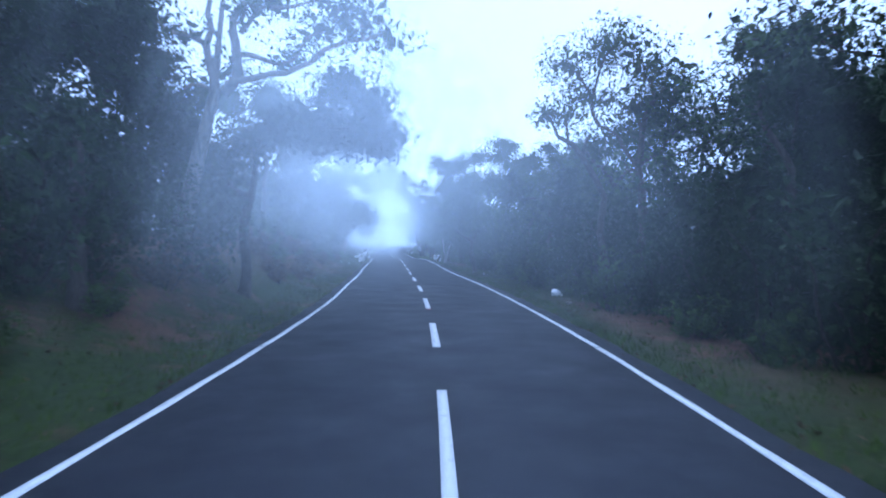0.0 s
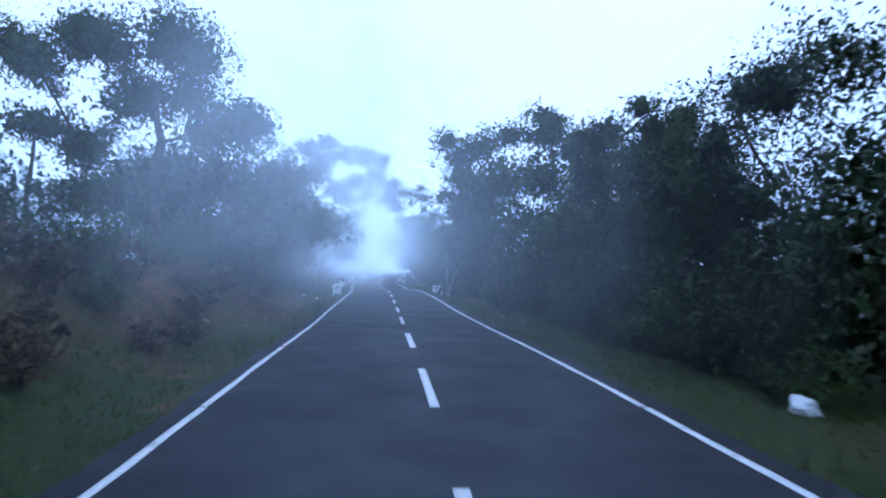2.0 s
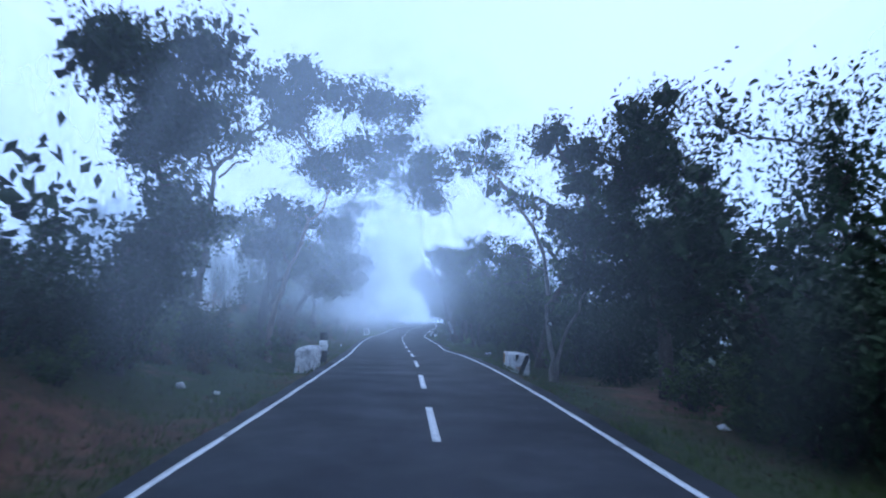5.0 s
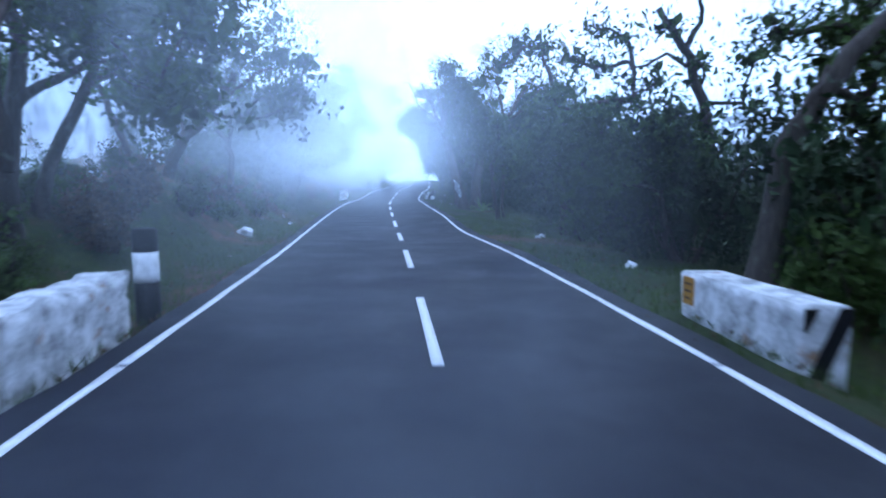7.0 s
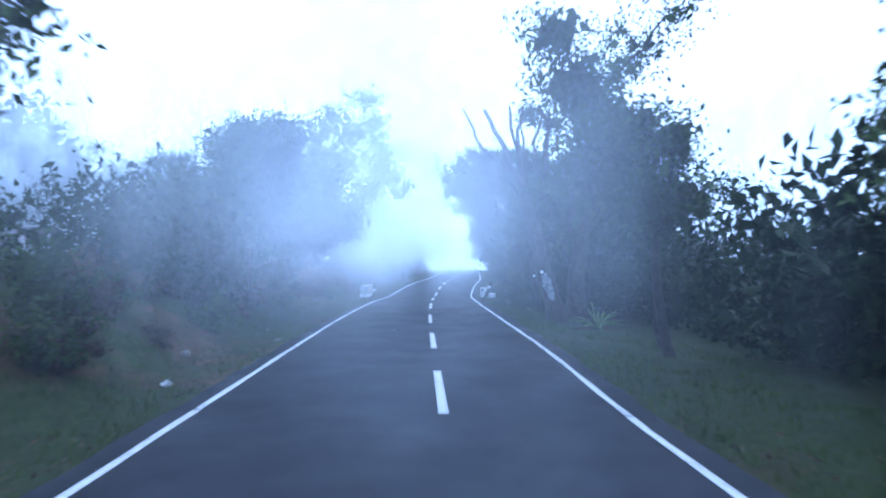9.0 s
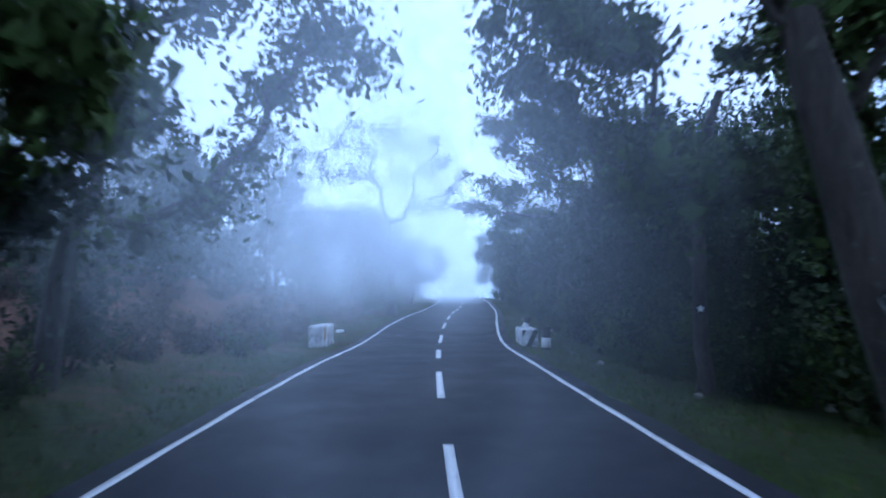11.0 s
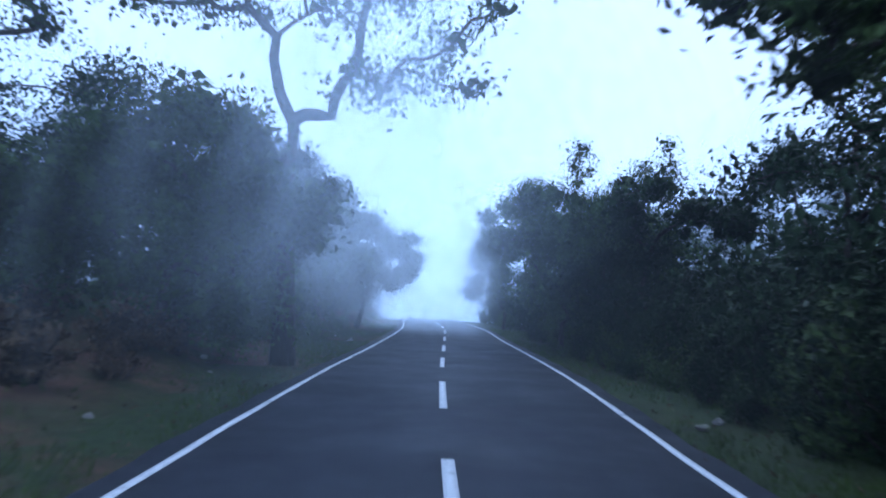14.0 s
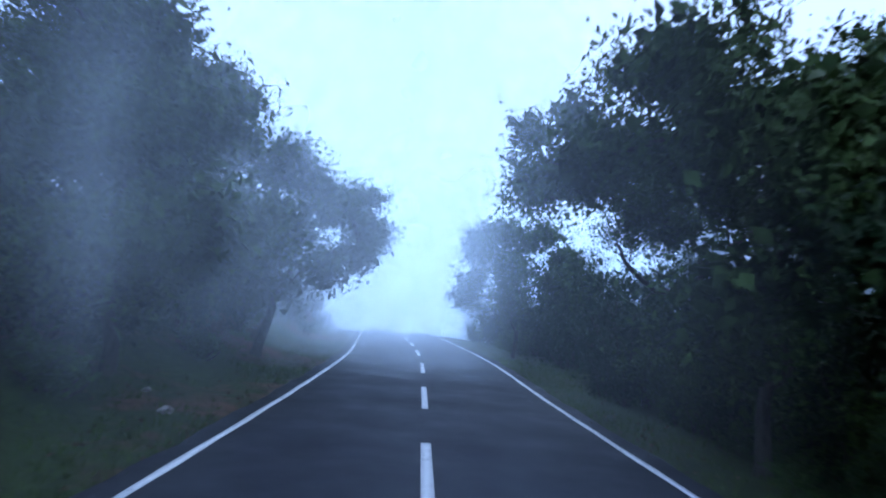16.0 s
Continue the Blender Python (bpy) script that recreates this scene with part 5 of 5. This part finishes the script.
# ---- the wood behind the roadside trees ----
# added rows that fill gaps and keep sky light off the verge
rng = np.random.default_rng(61)
stock = []
for k in range(3):
    crown = [(rng.normal() * 1.5, 30 + rng.normal() * 1.7, rng.uniform(3.0, 9.0), rng.uniform(1.2, 1.7)) for _ in range(13)]
    stock.append(tree("dark forest tree standing behind the roadside trees", 260, 30, 0.17, 3.0, 0.34, 0.26, BARK, LEAF_SHADED, 0, crown)[0])
for grown, first, last, gap, near, far in ((1.0, 6, 58, 5.0, 11.0, 15.0), (1.0, 100, 124, 4.6, 10.5, 14.0), (1.0, 124, 178, 5.0, 15.0, 19.0), (1.0, 116, 178, 5.5, -13.0, -18.0), (0.6, 97, 118, 5.0, -18.0, -25.0), (1.0, 0, 22, 5.5, -11.0, -15.0)):
    for y in np.arange(first, last, gap):
        spot = at(float(y + rng.uniform(-1, 1)), float(near + (far - near) * rng.uniform()), -0.2)
        copy_thing(stock[int(rng.integers(3))], pose(spot.x, spot.y, spot.z, 0, 0, float(rng.uniform(0, 360))) @ Matrix.Diagonal((grown, grown, grown * float(rng.uniform(0.8, 1.1)), 1)))
for t0 in stock:
    for o in (*t0.children, t0):
        bpy.data.objects.remove(o)

# ---- far wood, added to cover the bright horizon beyond the fields and the bend ----
rng = np.random.default_rng(25)
n = 140
wood_y = np.concatenate([rng.uniform(205, 222, 50), rng.uniform(15, 205, 60), rng.uniform(0, 205, 30)])
wood_u = np.concatenate([rng.uniform(-30, 36, 50), rng.uniform(-46, -26, 60), rng.uniform(19, 30, 30)])
bulk = []
for y, u in zip(wood_y, wood_u):
    r = rng.uniform(1.8, 3.2)
    for _ in range(5):
        c = np.array(at(y + rng.normal() * 1.4, u + rng.normal() * 1.4, rng.uniform(0.4, 5.5)))
        bulk.append(leaves(rng, c + rng.normal(size=(110, 3)) * r * 0.4, 0.6, 0.36))
v, f = joined(bulk)
far_wood = new("far_wood", mesh_of("far_wood", v, f, LEAF_SHADED, False))
tagged(far_wood, "added dark wood covering the horizon beyond the fields and the bend", "wood", kind="stuff")

# ---- grass on the verges ----
rng = np.random.default_rng(31)
n = 32000
side = np.where(rng.uniform(size=n) < 0.5, -1.0, 1.0)
ty = rng.uniform(2, 150, n)
edge = np.where(side < 0, -left_line(ty), right_line(ty)) + 0.42
tu = side * (edge + 3.7 * rng.uniform(size=n) ** 1.2)
keep = np.sin(0.9 * ty + 1.3 * tu) + np.sin(0.37 * ty - 2.0) + rng.normal(size=n) * 0.7 > -0.7
keep &= ~((tu > 3.6) & ((np.abs(ty - 14.0) < 3.2) | (np.abs(ty - 53.5) < 3.2)) & (rng.uniform(size=n) < 0.85))
ty, tu = ty[keep], tu[keep]
base = np.stack([centre(ty) + tu, ty, terrain(ty, tu) - 0.01], 1)
base = np.repeat(base, 4, axis=0) + rng.normal(size=(4 * len(ty), 3)) * np.array([0.05, 0.05, 0])
m = len(base)
ang = rng.uniform(0, 2 * np.pi, m)
across = np.stack([np.cos(ang), np.sin(ang), np.zeros(m)], 1) * 0.009
tip = base + np.stack([rng.normal(size=m) * 0.05, rng.normal(size=m) * 0.05, rng.uniform(0.05, 0.17, m)], 1)
blades = np.stack([base - across, base + across, tip], 1).reshape(-1, 3)
grass = new("grass", mesh_of("grass", blades, np.arange(3 * m).reshape(m, 3), GRASS, False))
tagged(grass, "short patchy green grass along the road verge", "grass", kind="stuff")

# fallen leaves and grit on the verge
n = 5000
side = np.where(rng.uniform(size=n) < 0.5, -1.0, 1.0)
ty = rng.uniform(2, 140, n)
tu = side * (np.where(side < 0, -left_line(ty), right_line(ty)) + 0.2 + 2.5 * rng.uniform(size=n) ** 1.6)
v, f = leaves(rng, np.stack([centre(ty) + tu, ty, terrain(ty, tu) + 0.015], 1), 0.09, 0.045, 0.0)
litter = new("leaf_litter", mesh_of("leaf_litter", v, f, DRY, False))
tagged(litter, "dry brown fallen leaves on the verge", "leaves", kind="stuff")


# ---- parapet blocks, guard posts ----
def heading(y):
    return math.degrees(math.atan2(float(centre(y + 1) - centre(y - 1)), 2.0))


def rough_box(sx, sy, sz, seed, rough=0.02, cuts=13):
    bm = bmesh.new()
    bmesh.ops.create_cube(bm, size=1)
    for v in bm.verts:
        v.co = Vector((v.co.x * sx, v.co.y * sy, (v.co.z + 0.5) * sz))
    bmesh.ops.bevel(bm, geom=bm.edges[:], offset=0.025, segments=2, affect="EDGES")
    bmesh.ops.subdivide_edges(bm, edges=[e for e in bm.edges if e.calc_length() > 0.15], cuts=cuts, use_grid_fill=True)
    for v in bm.verts:
        p = v.co * 3.1 + Vector((seed, 0, 0))
        v.co += Vector((noise.noise(p), noise.noise(p + Vector((7, 0, 0))), 0.6 * noise.noise(p + Vector((0, 9, 0))))) * rough
        q = p * 4.3
        v.co += Vector((noise.noise(q), noise.noise(q + Vector((5, 0, 0))), noise.noise(q + Vector((0, 4, 0))))) * rough * 0.3
    for f in bm.faces:
        f.smooth = True
    return bm


def slab_patch(corners, depth, axis):
    """A thin painted patch: corners lie in a plane, thickened along axis."""
    bm = bmesh.new()
    a = [bm.verts.new(c) for c in corners]
    b = [bm.verts.new(Vector(c) + Vector(axis) * depth) for c in corners]
    bm.faces.new(a[::-1])
    bm.faces.new(b)
    for k in range(len(a)):
        k2 = (k + 1) % len(a)
        bm.faces.new((a[k], a[k2], b[k2], b[k]))
    bmesh.ops.recalc_face_normals(bm, faces=bm.faces[:])
    return bm


def parapet(label, y, u, wide, long, top, seed, rough, stripes, panel):
    """A masonry culvert parapet along the road; top is its height above the road."""
    p = over(y, u, -0.6)
    thing = new("parapet")
    thing.matrix_world = pose(p.x, p.y, p.z, 0, 0, -heading(y))
    tagged(thing, label, "parapet", "culvert parapets")
    tall = top + 0.6
    part("masonry", (rough_box(wide, long, tall, seed, rough), WHITEWASH), thing)
    foot, tall = 0.25, top + 0.35
    if stripes:
        e = -long / 2 - 0.012
        half = wide / 2
        bands = [[(-0.96, 0.0), (-0.30, 0.0), (0.92, 0.86), (0.92, 0.985), (0.42, 0.985)], [(-0.96, 0.72), (-0.86, 0.72), (-0.42, 0.985), (-0.96, 0.985)]]
        for band in bands:
            part("black_stripe", (slab_patch([(half * x, e, foot + tall * z) for x, z in band], 0.014, (0, -1, 0)), BLACK), thing, "black painted diagonal stripe")
    if panel:
        s, along = panel
        x = s * (wide / 2 + 0.008)
        cs = [(x, along - 0.13, foot + tall * 0.52), (x, along + 0.13, foot + tall * 0.52), (x, along + 0.13, foot + tall * 0.94), (x, along - 0.13, foot + tall * 0.94)]
        sign = part("painted_panel", (slab_patch(cs, 0.012, (s, 0, 0)), OCHRE), thing, "ochre painted panel with worn writing")
        for j in range(3):
            z = foot + tall * (0.84 - 0.11 * j)
            w = 0.09 - 0.02 * (j == 2)
            x2 = x + s * 0.013
            part("writing_bar", (slab_patch([(x2, along - w, z - 0.014), (x2, along + w, z - 0.014), (x2, along + w, z + 0.014), (x2, along - w, z + 0.014)], 0.003, (s, 0, 0)), INK), sign)
    return thing


parapet("whitewashed masonry culvert parapet with black stripes", 59.3, 3.55, 0.5, 2.3, 0.46, 3, 0.018, True, (-1, 0.92))
parapet("crumbling whitewashed stone culvert parapet", 58.5, -3.78, 0.5, 2.5, 0.55, 5, 0.085, False, None)
parapet("weathered whitewashed culvert parapet with ochre panel", 106.1, -4.33, 0.52, 1.95, 0.68, 8, 0.014, False, (1, -0.72))
parapet("whitewashed culvert parapet with bold black stripes", 106.1, 3.10, 0.56, 2.0, 0.49, 9, 0.014, True, None)


def barrel(r, z0, z1, seed, sides=20, dome=False):
    bm = bmesh.new()
    levels = [z0, z0 + (z1 - z0) * 0.33, z0 + (z1 - z0) * 0.66, z1]
    rings = []
    for z in levels:
        rings.append([bm.verts.new((r * math.cos(a) * (1 + 0.03 * noise.noise(Vector((a * 2, z * 6, seed)))), r * math.sin(a) * (1 + 0.03 * noise.noise(Vector((a * 2, z * 6, seed + 4)))), z)) for a in [2 * math.pi * k / sides for k in range(sides)]])
    if dome:
        rings.append([bm.verts.new((v.co.x * 0.88, v.co.y * 0.88, z1 + 0.018)) for v in rings[-1]])
    for p, q in zip(rings, rings[1:]):
        for k in range(sides):
            bm.faces.new((p[k], p[(k + 1) % sides], q[(k + 1) % sides], q[k]))
    bm.faces.new(rings[-1])
    bm.faces.new(rings[0][::-1])
    for f in bm.faces:
        f.smooth = len(f.verts) == 4
    return bm


def guard_post(label, y, u, r, low, high, top, lean, toward, seed):
    """A round guard post banded black, white, black; low, high: the white band, top: its head, above the road."""
    p = over(y, u, -0.35)
    thing = new("guard_post")
    thing.matrix_world = pose(p.x, p.y, p.z, toward, lean, 0)
    tagged(thing, label, "guard post", "roadside guard posts")
    part("black_base", (barrel(r, 0.0, low + 0.35, seed), BLACK), thing)
    part("white_band", (barrel(r * 1.02, low + 0.35, high + 0.35, seed + 1), WHITE_PAINT), thing, "white painted band")
    part("black_head", (barrel(r, high + 0.35, top + 0.35, seed + 2, dome=True), BLACK), thing, "black painted head")


guard_post("stout black and white concrete guard post", 60.3, -3.50, 0.15, 0.36, 0.74, 1.02, 0, 0, 1)
guard_post("short black and white guard post in shade", 103.9, 3.43, 0.145, -0.01, 0.30, 0.61, 1, 0, 2)
guard_post("tilted black and white guard post", 110.6, 3.36, 0.115, 0.05, 0.37, 0.64, 21, 0, 3)


# ---- painted marks on trunks ----
def star(label, place, size, seed):
    """A white star on a dark painted disc, fixed flat on a trunk and facing up the road."""
    thing = new("star_mark")
    thing.matrix_world = pose(*place, 90, 0, -6)
    tagged(thing, label, "painted mark", "trunk stars")
    bm = bmesh.new()
    pts = [bm.verts.new((math.sin(math.pi * k / 5) * size * (1 if k % 2 == 0 else 0.45), math.cos(math.pi * k / 5) * size * (1 if k % 2 == 0 else 0.45), 0.012)) for k in range(10)]
    low = [bm.verts.new((v.co.x, v.co.y, 0.0)) for v in pts]
    bm.faces.new(pts[::-1])
    for k in range(10):
        bm.faces.new((pts[k], pts[(k + 1) % 10], low[(k + 1) % 10], low[k]))
    part("star", (bm, WHITE_PAINT), thing, "white painted star")
    bm = barrel(size * 1.25, -0.02, 0.004, seed, 18)
    part("disc", (bm, BLACK), thing, "black painted backing disc")


star("white star on black disc on the pale forked trunk", (0.24, 55.40, 1.86), 0.075, 4)
star("white star on black disc on the dark trunk", (-3.35, 94.82, 1.72), 0.075, 5)
star("white star on black disc on the old trunk", (-3.44, 89.64, 1.91), 0.085, 6)


# faded whitewash on the old trunk's foot
wash = new("whitewash_patch")
wash.location = over(89.94, 4.2, 1.15)
tagged(wash, "faded ragged whitewash painted on the old trunk", "painted mark")
wv, wf = [], []
for i, h in enumerate(np.linspace(0.62, 1.62, 15)):
    c = over(90.0, 4.53 - 0.3125 * h + 0.006, h)
    reach = 0.55 * (0.35 + 0.65 * min(1.0, (h - 0.6) / 0.35)) * (1 - 0.35 * max(0.0, (h - 1.25) / 0.4)) * (1 + 0.22 * noise.noise(Vector((h * 5, 0, 3))))
    shift = 0.18 * noise.noise(Vector((h * 4, 7, 1)))
    for j in range(13):
        a = -math.pi / 2 - 0.15 + shift + reach * (j / 6 - 1)
        r = 0.352 - 0.034 * h
        wv.append((c.x + r * math.cos(a), c.y + r * math.sin(a), c.z + 0.02 * noise.noise(Vector((j * 0.9, h * 6, 0)))))
        if i and j:
            wf.append((13 * i + j - 14, 13 * i + j - 13, 13 * i + j, 13 * i + j - 1))
part("paint", mesh_of("paint", np.array(wv) - np.array(wash.location), np.array(wf), FADED), wash)


# ---- litter and small things on the verges ----
def crumpled(label, name, y, u, sx, sy, sz, seed, mat):
    bm = bmesh.new()
    bmesh.ops.create_icosphere(bm, subdivisions=3, radius=0.5)
    for v in bm.verts:
        p = v.co * 2.6 + Vector((seed * 3.7, 0, 0))
        k = 1 + 0.55 * noise.noise(p) + 0.3 * noise.noise(p * 2.7)
        v.co = Vector((v.co.x * sx * k, v.co.y * sy * k, max(v.co.z * k + 0.28, -0.02) * sz))
    me = bpy.data.meshes.new(name)
    bm.to_mesh(me)
    bm.free()
    me.materials.append(mat)
    ob = new(name, me)
    ob.location = at(y, u, 0.0)
    return tagged(ob, label, "litter" if mat == PLASTIC else "stone", "roadside litter" if mat == PLASTIC else "roadside stones")


rng = np.random.default_rng(41)
for y, u, s in ((22.3, 4.95, 0.42), (71.1, -4.72, 0.42), (72.4, 4.62, 0.2), (72.1, 4.4, 0.12), (110.5, -4.5, 0.3), (64.5, 4.3, 0.22), (50.4, -4.5, 0.16), (50.1, -5.2, 0.2), (77.5, -4.3, 0.15), (48.2, 5.1, 0.2), (13.0, 5.6, 0.14)):
    crumpled("crumpled white plastic bag lying on the grass", "plastic_bag", y, u, s, s * 0.8, s * 0.78, rng.uniform(0, 9), PLASTIC)
for k in range(46):
    y, s = rng.uniform(4, 140), rng.uniform(0.05, 0.2)
    u = rng.uniform(3.4, 6.5) * (1 if rng.uniform() < 0.5 else -1)
    crumpled("small grey stone on the earth verge", "stone", y, u, s, s * 0.8, s * 0.7, rng.uniform(0, 9), STONE)


def rosette(y, u):
    """A sword-leaved plant with some dead brown leaves round its foot."""
    p = at(y, u, 0.0)
    thing = new("sword_leaf_plant")
    thing.location = p
    tagged(thing, "green sword-leaved plant with dead leaves below", "plant")
    g = np.random.default_rng(51)
    for name, count, mat, lo, hi in (("green_leaf", 26, SWORD, 0.35, 1.25), ("dead_leaf", 12, DRY, -0.05, 0.25)):
        for k in range(count):
            a, e, l = g.uniform(0, 2 * np.pi), g.uniform(lo, hi), g.uniform(0.7, 1.15)
            s = np.linspace(0, 1, 6)
            rad = l * s * np.cos(e)
            up = np.maximum(l * s * np.sin(e) - 0.45 * l * s**2.2 * np.cos(e), 0.02) + 0.02
            w = 0.035 * np.sin(np.pi * (0.12 + 0.88 * (1 - s) * 0.9)) + 0.002
            side = np.array([-np.sin(a), np.cos(a)])
            c = np.stack([rad * np.cos(a), rad * np.sin(a), up], 1)
            v = np.concatenate([c + np.stack([side[0] * w, side[1] * w, w * 0.4], 1), c - np.array([0, 0, 0.006]), c + np.stack([-side[0] * w, -side[1] * w, w * 0.4], 1)])
            i = np.arange(5)
            f = np.concatenate([np.stack([i, i + 1, i + 7, i + 6], 1), np.stack([i + 6, i + 7, i + 13, i + 12], 1)])
            part(name, mesh_of(name, v, f, mat), thing)


rosette(87.5, 5.2)

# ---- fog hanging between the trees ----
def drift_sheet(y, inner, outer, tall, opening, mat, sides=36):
    """A thin drift of fog that hangs across the lane, open round the camera's path, its sides and top flared ahead by
    the opening's angle, a shape that keeps haze off near things.
    """
    # the sideways offset follows the camera's path, which runs through the openings
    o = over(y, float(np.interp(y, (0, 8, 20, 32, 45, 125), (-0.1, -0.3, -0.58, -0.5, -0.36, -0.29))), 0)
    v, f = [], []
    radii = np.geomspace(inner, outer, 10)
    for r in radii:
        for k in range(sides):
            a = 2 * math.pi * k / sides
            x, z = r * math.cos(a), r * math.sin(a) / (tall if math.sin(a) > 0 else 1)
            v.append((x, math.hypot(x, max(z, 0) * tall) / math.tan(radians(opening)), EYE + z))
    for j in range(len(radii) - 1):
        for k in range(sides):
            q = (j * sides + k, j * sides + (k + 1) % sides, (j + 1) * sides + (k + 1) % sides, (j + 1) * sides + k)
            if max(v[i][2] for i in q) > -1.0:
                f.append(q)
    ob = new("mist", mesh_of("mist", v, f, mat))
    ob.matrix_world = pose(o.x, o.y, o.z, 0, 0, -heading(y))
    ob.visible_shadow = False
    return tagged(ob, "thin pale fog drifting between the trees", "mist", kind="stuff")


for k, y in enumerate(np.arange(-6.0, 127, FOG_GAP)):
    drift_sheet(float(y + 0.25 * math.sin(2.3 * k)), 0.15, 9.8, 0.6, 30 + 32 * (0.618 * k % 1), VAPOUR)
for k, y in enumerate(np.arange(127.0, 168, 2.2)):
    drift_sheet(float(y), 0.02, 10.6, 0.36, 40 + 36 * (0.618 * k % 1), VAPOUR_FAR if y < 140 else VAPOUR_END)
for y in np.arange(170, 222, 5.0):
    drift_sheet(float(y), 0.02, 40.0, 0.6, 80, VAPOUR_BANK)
# the fields on either side lie in deeper fog
for u in (-17.0, -21.0, -26.0, 17.0, 21.0, 26.0):
    ys = np.arange(-10, 216, 6.0)
    v = [(float(centre(y)) + u, float(y), float(terrain(y, u)) + h) for y in ys for h in (-0.5, 3.0, 8.0, 15.0)]
    f = [(4 * i + j, 4 * i + j + 1, 4 * i + j + 5, 4 * i + j + 4) for i in range(len(ys) - 1) for j in range(3)]
    ob = new("mist", mesh_of("mist", v, f, VAPOUR_SIDE))
    ob.visible_shadow = False
    tagged(ob, "thin pale fog lying over the fields behind the trees", "mist", kind="stuff")
